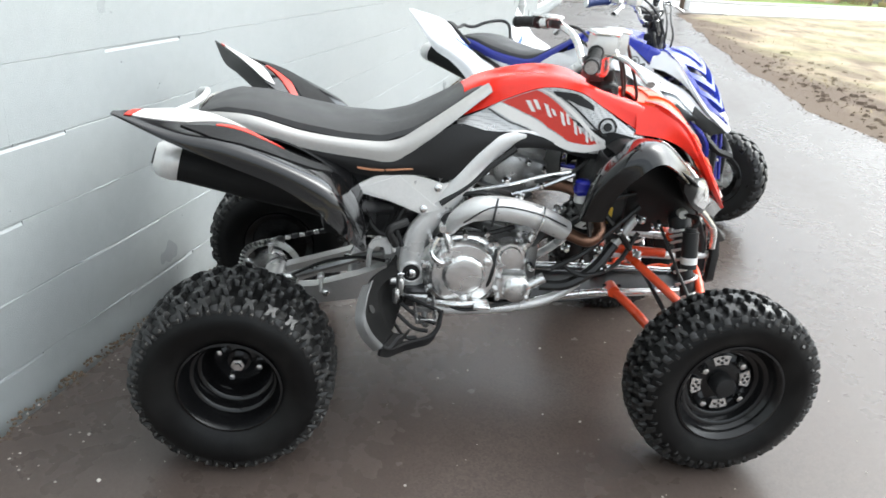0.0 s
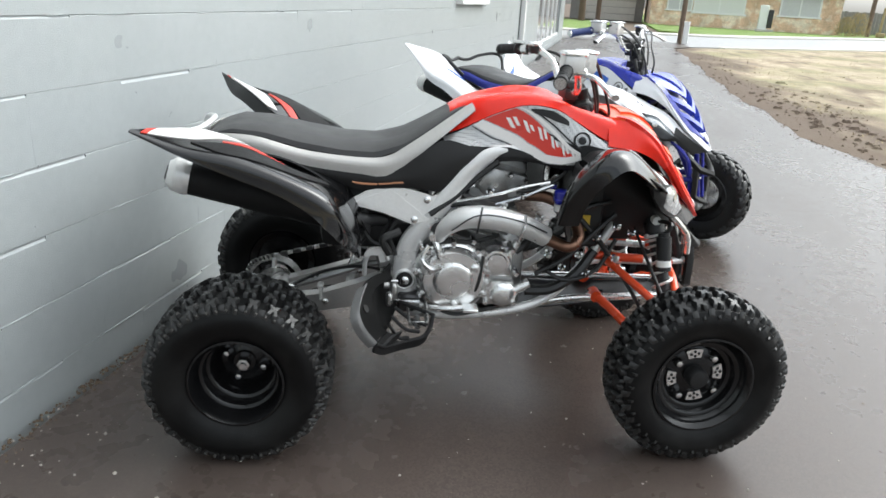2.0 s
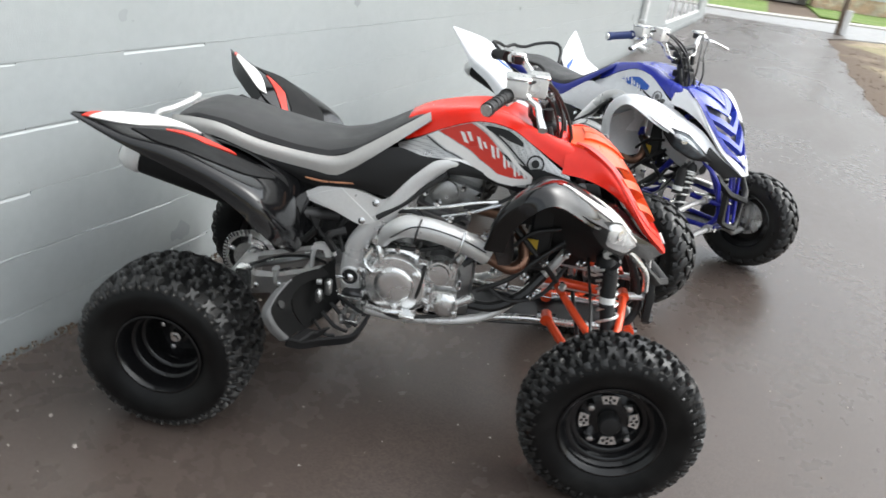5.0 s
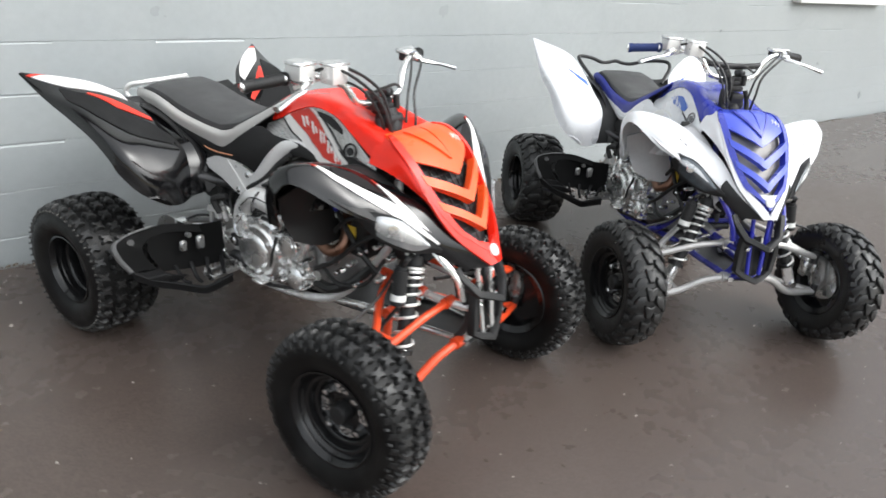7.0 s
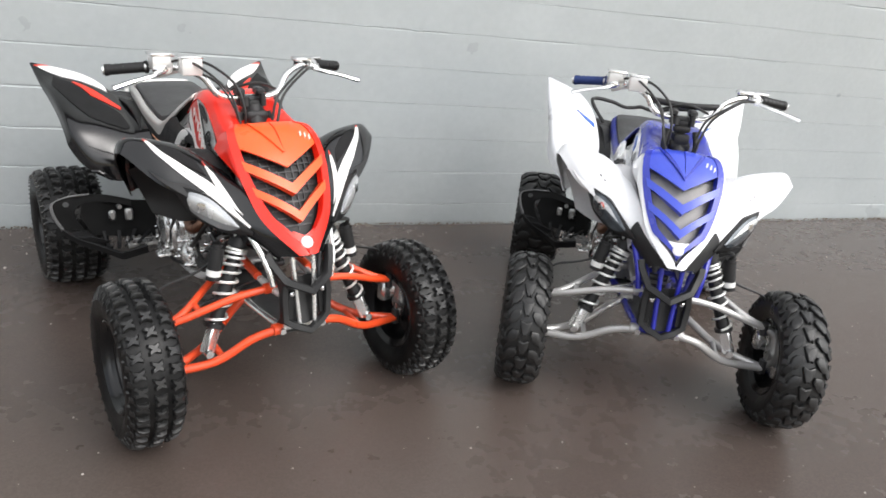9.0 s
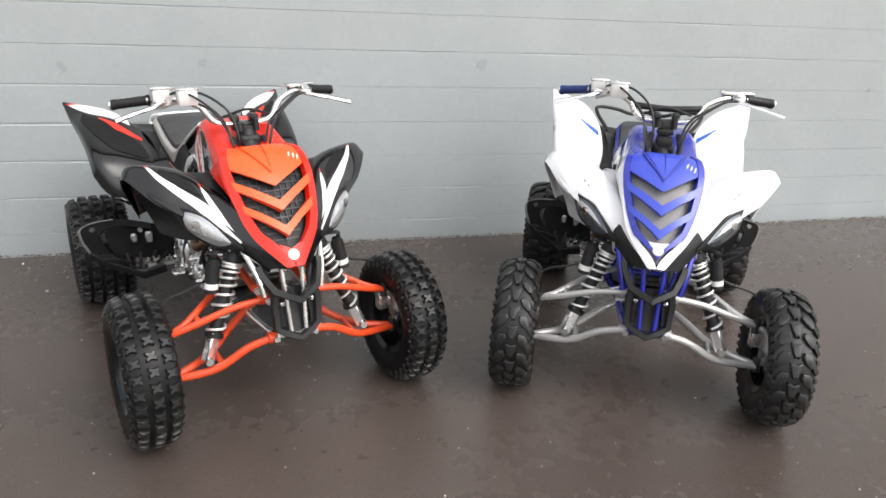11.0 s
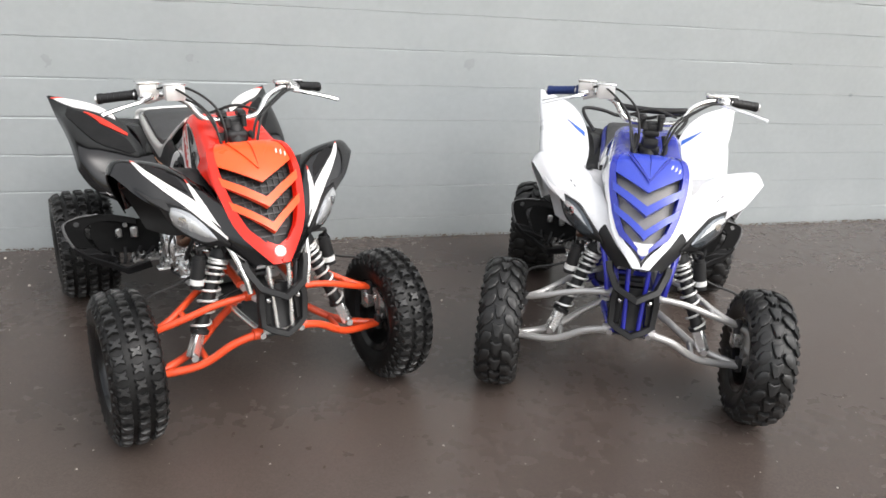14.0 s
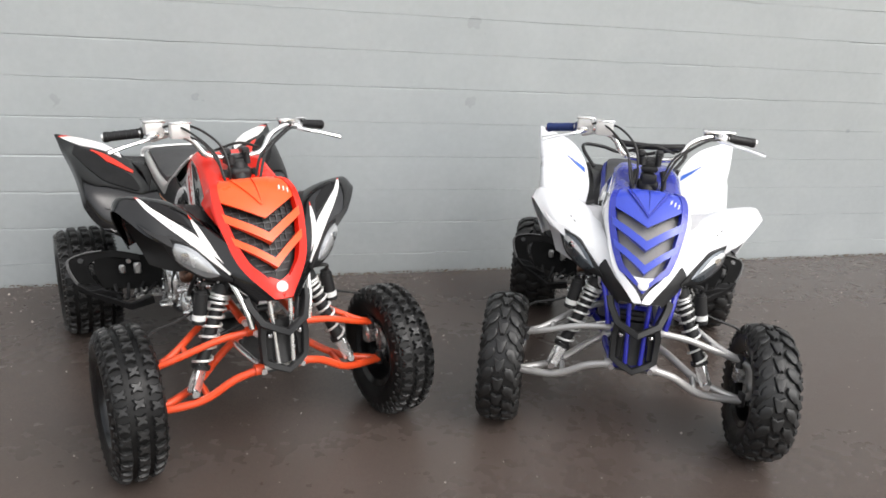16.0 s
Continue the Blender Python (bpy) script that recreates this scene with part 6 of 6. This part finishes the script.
# street side things
pole = tagged(part("utility_pole", join(tube([(30.2, -2.9, -.1), (30.25, -2.88, 4), (30.3, -2.85, 9)], [.1, .09, .08], 12, 3)), "pole"), "weathered wooden utility pole at the street corner", "utility pole")
tagged(part("marker_post", join(box((29.75, -3.15, -.05), (29.95, -2.95, .8), .02), box((29.73, -3.17, .78), (29.97, -2.93, .82), .01)), "white"), "short white marker post beside the utility pole", "post")
tagged(part("street_pole", tube([(62, -19.6, 0), (62, -19.6, 6)], .16, 10, 1), "pole"), "dark wooden pole on the lawn", "pole")
tagged(part("pipe_stand", join(box((62.2, -20.6, .05), (62.35, -20.45, 2.2), .02), box((62.1, -20.9, .05), (62.45, -20.3, .4), .05)), "straw"), "pale post with a yellow base on the lawn", "post")
box_stand = new("utility_pedestal")
tagged(box_stand, "white and grey utility pedestal on the lawn", "utility box")
part("cabinet", box((58.6, -11.6, .05), (58.9, -11.0, 1.9), .03), "white", box_stand)
part("meter_box", box((58.5, -11.95, .3), (58.7, -11.6, 1.6), .04), "dark_metal", box_stand, "dark meter box")
part("foot_slab", box((58.4, -12.1, .03), (59.1, -10.9, .2), .02), "concrete", box_stand)

house = new("brick_house")
tagged(house, "single-storey tan brick house with white windows across the street", "house")
HX, HY0, HY1 = 61.0, -17.2, -3.3
part("wall", box((HX, HY0, 0), (HX + 9, HY1, 2.9), .0), "brick", house, "tan and brown brick wall")
part("roof", faces_mesh([(HX - .6, HY0 - .6, 2.85), (HX - .6, HY1 + .6, 2.85), (HX + 9.6, HY1 + .6, 2.85), (HX + 9.6, HY0 - .6, 2.85), (HX + 4.5, HY0 + 2, 5), (HX + 4.5, HY1 - 2, 5)],
                        [(0, 1, 5, 4), (2, 3, 4, 5), (1, 2, 5), (3, 0, 4), (0, 3, 2, 1)]), "roof", house, "dark shingle roof")
part("ledge", box((HX - .06, HY0 - .02, .0), (HX - .004, HY1 + .02, 1.05), .01), "brick", house, "brick ledge below the windows")
for a, b, lo in ((-6.3, -4.6, 1.25), (-10.2, -6.6, 1.15), (-15.6, -12.9, 1.25)):
    w = part("window", join(box((HX - .1, a - .25, lo - .12), (HX - .01, b + .25, lo), .01), box((HX - .08, a - .12, lo), (HX - .01, a, 2.6), .005), box((HX - .08, b, lo), (HX - .01, b + .12, 2.6), .005), box((HX - .08, a - .12, 2.5), (HX - .01, b + .12, 2.62), .005), box((HX - .07, (a + b) / 2 - .05, lo), (HX - .015, (a + b) / 2 + .05, 2.5), .005)), "white", house, "white framed window")
    # opaque pane: pale colour stands in for reflected sky and curtains
    part("pane", box((HX - .04, a, lo), (HX - .02, b, 2.5), 0), "label" if a < -7 and a > -12 else "liner_white", w)
garage = new("garage")
tagged(garage, "grey garage beside the brick house", "garage")
part("wall", box((66, -3.0, 0), (73, 3.2, 3.0), 0), "fence", garage)
part("garage_door", join(*[box((65.93, -2.3, .05 + k * .55), (65.99, 2.2, .57 + k * .55), .02) for k in range(4)]), "concrete", garage, "pale panelled garage door")
part("roof", box((65.4, -3.4, 3.0), (73.5, 3.6, 3.3), .05), "roof", garage)
fence = new("fence")
tagged(fence, "weathered grey board fence behind the lawn", "fence", "", "structure")
for k in range(60):
    y = -17.8 - k * .3
    part("board", box((72, y - .28, 0), (72.04, y, 1.9 + .03 * math.sin(k * 2.3)), .006), "fence", fence)


def tree(x, y, h, r, seed, leaves=900, label="bare-branched tree with sparse young leaves"):
    rn = random.Random(seed)
    t = new("tree")
    t.location = (x, y, 0)
    tips, bms = [], [tube([(0, 0, -.1), (.05, .04, h * .25), (-.05, .08, h * .5)], [r, r * .85, r * .7], 10, 4)]
    for k in range(9):
        a, l = 2.4 * k + rn.uniform(-.3, .3), h * rn.uniform(.3, .5)
        z = h * (.3 + .022 * k)
        mid = Vector((math.cos(a) * l * .45, math.sin(a) * l * .45, z + l * .45))
        end = Vector((math.cos(a) * l * .8, math.sin(a) * l * .8, z + l * rn.uniform(.8, 1.1)))
        bms.append(tube([(0, .06, z), mid, end], [r * .42, r * .25, r * .06], 7, 4))
        tips += [mid.lerp(end, rn.random()) for _ in range(5)]
    part("trunk", join(*bms), "bark", t)
    verts, faces = [], []
    for k in range(leaves):
        c = Vector(rn.choice(tips)) + Vector((rn.gauss(0, .5), rn.gauss(0, .5), rn.gauss(0, .45)))
        a = Vector((rn.uniform(-1, 1), rn.uniform(-1, 1), rn.uniform(-1, 1))).normalized() * .12
        b = a.cross(Vector((rn.uniform(-1, 1), rn.uniform(-1, 1), rn.uniform(-1, 1)))).normalized() * .06
        i = len(verts)
        verts += [c - a, c + b, c + a, c - b]
        faces.append((i, i + 1, i + 2, i + 3))
    part("crown", faces_mesh(verts, faces), "leaf", t)
    return tagged(t, label, "tree", "trees by the street")


for k, (x, y, h, r) in enumerate(((58, 1.9, 9, .28), (61, .7, 8, .22), (70, 4.2, 10, .3), (55, 3.6, 9, .25), (80, -1, 9, .3))):
    tree(x, y, h, r, k)


def bush(x, y, r, seed, material, label):
    rn = random.Random(seed)
    verts, faces = [], []
    for k in range(700):
        a, u = rn.uniform(0, 6.283), rn.random()
        rr = r * (.5 + .5 * rn.random()) * math.sqrt(1 - (u * .9) ** 2)
        c = Vector((x + rr * math.cos(a), y + rr * math.sin(a), .05 + u * r * 1.6))
        d = Vector((rn.uniform(-.3, .3), rn.uniform(-.3, .3), 1)).normalized() * rn.uniform(.1, .25)
        e = Vector((math.sin(a), -math.cos(a), 0)) * .025
        i = len(verts)
        verts += [c - e, c + e, c + d]
        faces.append((i, i + 1, i + 2))
    return tagged(part("shrub", faces_mesh(verts, faces), material), label, "shrub", "shrubs by the house")


bush(60.2, -18.3, 1.0, 1, "straw", "dry tan ornamental grass clump beside the house")
bush(60.0, -17.4, .8, 2, "straw", "dry tan ornamental grass clump beside the house")

# ---- loose stuff on the ground ----
def scatter(name, spots, material, label, category, flat=.55, seed=1):
    rn = random.Random(seed)
    verts, faces = [], []
    for x, y, z, r in spots:
        i = len(verts)
        a0 = rn.uniform(0, 6.28)
        ring = [(x + r * rn.uniform(.7, 1.2) * math.cos(a0 + k * 1.257), y + r * rn.uniform(.7, 1.2) * math.sin(a0 + k * 1.257)) for k in range(5)]
        verts += [(p, q, z - .002) for p, q in ring] + [(x + (p - x) * .6, y + (q - y) * .6, z + r * flat * rn.uniform(.7, 1.3)) for p, q in ring]
        faces.append(tuple(i + 5 + k for k in range(5)))
        faces += [(i + k, i + (k + 1) % 5, i + 5 + (k + 1) % 5, i + 5 + k) for k in range(5)]
    return tagged(part(name, faces_mesh(verts, faces), material, None, "", 20), label, category, "", "stuff")


rn = random.Random(11)
scatter("pebbles", [(rn.uniform(-.2, 7), 1.5 - 3.6 * rn.random() ** .9, 0, rn.choice((.002, .002, .0025, .003, .003, .004, .0055))) for _ in range(640)], "stone", "small pale pebbles scattered on the asphalt", "pebbles")
scatter("wall_litter", [(rn.uniform(-.5, 9), WALL_Y - .01 - abs(rn.gauss(0, .035)), 0, rn.uniform(.002, .007)) for _ in range(2200)], "litter", "brown leaf litter and grit along the wall base", "leaf litter", .4, 2)
scatter("grit", [(rn.uniform(-.2, 3.2), WALL_Y - .03 - abs(rn.gauss(0, .22)), 0, rn.uniform(.0015, .005)) for _ in range(320)], "stone", "grit and small stones beside the wall", "gravel", .5, 3)
scatter("clods", [(x, edge_y(x) - .1 - abs(rn.gauss(0, .9)), -.05, .004 + .035 * rn.random() ** 5) for x in [rn.uniform(4.7, 24) for _ in range(700)]], "earth", "earth clods and gravel along the asphalt edge", "clods", .6, 4)
scatter("stones", [(x, y, 0, rn.uniform(.004, .009)) for x, y in [(rn.uniform(-.1, 2.2), WALL_Y - .06 - abs(rn.gauss(0, .4))) for _ in range(16)] + [(rn.uniform(.3, 6), rn.uniform(-1.6, 1.2)) for _ in range(14)]], "stone", "larger pale stones lying on the asphalt", "stones", .7, 6)
scatter("leaf_bits", [(rn.uniform(-.2, 6.5), 1.5 - 2.8 * rn.random(), 0, rn.uniform(.002, .006)) for _ in range(90)], "litter", "brown leaf bits on the asphalt", "leaf litter", .25, 7)
scatter("spilled_soil", [(x, edge_y(x) + abs(rn.gauss(0, .09)) - .03, 0, .003 + .012 * rn.random() ** 3) for x in [rn.uniform(4.7, 20) for _ in range(900)]], "earth", "soil and grit spilled over the asphalt edge", "soil", .5, 8)
scatter("mud_lumps", [(x, edge_y(x) - .3 - abs(rn.gauss(0, .5)) - .05 * x * rn.random(), -.05, .012 + .07 * rn.random() ** 4) for x in [rn.gauss(11, 2.5) for _ in range(300)] if 6 < x < 18], "earth", "dark churned mud lumps on the bare earth", "mud", .45, 9)
verts, faces = [], []
for _ in range(5000):
    x, y = 5 + 22 * rn.random() ** 1.3, -2.25 - 9 * rn.random() ** 1.2
    if noise.noise((x * .5, y * .7, 0)) < .05 or y > edge_y(x) - .8 or x - 26 > -(y + 2):
        continue
    a, l = rn.uniform(0, 6.28), rn.uniform(.03, .11)
    d = Vector((math.cos(a) * l, math.sin(a) * l, rn.uniform(.008, .05)))
    e = Vector((-math.sin(a), math.cos(a), 0)) * .006
    p, i = Vector((x, y, -.05)), len(verts)
    verts += [p - e, p + e, p + d]
    faces.append((i, i + 1, i + 2))
tagged(part("straw_grass", faces_mesh(verts, faces), "straw"), "flattened dry straw grass on bare earth", "dry grass", "", "stuff")

# ---- the two quad bikes ----
def stand(nose_x, nose_y, deg):
    a = radians(deg)
    return pose(nose_x - 1.43 * math.cos(a), nose_y - 1.43 * math.sin(a), 0, 0, 0, deg)


red_quad = quad_bike(RED, stand(2.204, -.335, -73.2))
blue_quad = quad_bike(BLUE, stand(3.43, -.542, -117))

# ---- blocks of the wall ----
BW, BH, Z0 = .4064, .2032, .118
rb = random.Random(21)


def block(gap):
    """One block face; gap is how far its worn upper edge stays below the bed joint."""
    w, h = BW / 2, BH / 2
    c = gap * 1.5 + .0003
    sec = [(.09, -h), (.002, -h), (0, -h + .0015), (0, h - gap - c), (c * .45, h - gap - c * .3), (.0045, h - gap), (.09, h - gap)]
    n = len(sec)
    bm = faces_mesh([(sx * w, a, b) for sx in (-1, 1) for a, b in sec], [tuple(range(n)), tuple(range(n, 2 * n))] + [(k, (k + 1) % n, n + (k + 1) % n, n + k) for k in range(n)])
    me = bpy.data.meshes.new("block")
    bm.to_mesh(me)
    bm.free()
    me.materials.append(M["wall"])
    return me


GAPS = (.0002, .0014, .0034, .0052)
block_mesh = [block(g) for g in GAPS]
far_blocks = []
for row in range(-1, 16):
    z = Z0 + BH * (row + .5)
    for col in range(-24, 68):
        x = .21 + BW * (col + (.5 if row % 2 else 0))
        lo, hi, zl, zh = x - BW / 2, x + BW / 2, z - BH / 2, z + BH / 2
        if lo < W0 or hi > W1 or zh > TOP + .02:
            continue
        if any(hi > o[0] and lo < o[1] and zh > o[2] + .01 and zl < o[3] - .01 for o in (SILL, SHOP)):
            continue
        y = WALL_Y + rb.uniform(-.00015, .00015)
        kind = rb.choices(range(4), (.06, .2, .4, .34) if x < 1.5 else (.5, .34, .13, .03))[0]
        if -.2 < x < 8.4 and row < 8:
            b = new("block", block_mesh[kind])
            b.parent = wall
            b.matrix_basis = pose(x, y, z, rb.uniform(-.12, .12)) @ Matrix.Diagonal((.9985 if rb.random() < .06 else 1, 1, 1, 1))
        else:
            far_blocks.append((x, y, z, GAPS[kind]))
verts, faces = [], []
for x, y, z, gap in far_blocks:
    i = len(verts)
    w, h, c = BW / 2, BH / 2 - gap / 2, .0006 + gap * .5
    verts += [(x - w, y + c, z - h), (x + w, y + c, z - h), (x + w, y + c, z + h), (x - w, y + c, z + h), (x - w, y, z - h + c), (x + w, y, z - h + c), (x + w, y, z + h - c), (x - w, y, z + h - c),
              (x - w, y + .03, z - h), (x + w, y + .03, z - h), (x + w, y + .03, z + h), (x - w, y + .03, z + h)]
    faces += [(i + 4, i + 5, i + 6, i + 7)] + [(i + k, i + (k + 1) % 4, i + 4 + (k + 1) % 4, i + 4 + k) for k in range(4)] + [(i + 8 + k, i + 8 + (k + 1) % 4, i + (k + 1) % 4, i + k) for k in range(4)]
me = bpy.data.meshes.new("far_blocks")
me.from_pydata(verts, [], faces)
me.materials.append(M["wall"])
fb = new("far_blocks", me)
fb.parent = wall
tagged(fb, "painted concrete blocks", "", "", "stuff")

# paint ridges and lumps along the bed joints
verts, faces = [], []
for row in range(0, 13):
    z, x = Z0 + BH * row, -.6
    while x < 10:
        if rb.random() < .4:
            n, step = rb.randint(3, 14), rb.uniform(.015, .03)
            base = len(verts)
            for k in range(n + 1):
                t = math.sin(math.pi * k / n)
                dz, w, d = rb.uniform(-.0015, .0015), .0012 + .0028 * t * rb.uniform(.5, 1.1), .0006 + .0035 * t * rb.uniform(.4, 1.1)
                xx = x + k * step
                verts += [(xx, WALL_Y + .004, z + dz - w), (xx, WALL_Y - d, z + dz - w * .2), (xx, WALL_Y + .004, z + dz + w)]
            for k in range(n):
                i = base + 3 * k
                faces += [(i, i + 3, i + 4, i + 1), (i + 1, i + 4, i + 5, i + 2)]
            x += n * step
        x += rb.uniform(.02, .3)
for _ in range(420):
    x, z, s = rb.uniform(-.4, 9), Z0 + BH * rb.randint(-1, 10) + rb.gauss(.02, .05), rb.uniform(.002, .007)
    i = len(verts)
    verts += [(x + s * math.cos(k * 1.0472) * rb.uniform(.7, 1.2), WALL_Y + .002, z + s * math.sin(k * 1.0472) * rb.uniform(.7, 1.2)) for k in range(6)] + [(x, WALL_Y - s * .45, z + s * .1)]
    faces += [(i + k, i + (k + 1) % 6, i + 6) for k in range(6)]
me = bpy.data.meshes.new("paint_ridges")
me.from_pydata(verts, [], faces)
me.materials.append(M["wall"])
pr = new("paint_ridges", me)
pr.parent = wall
tagged(pr, "lumps and ridges in the wall paint", "", "", "stuff")
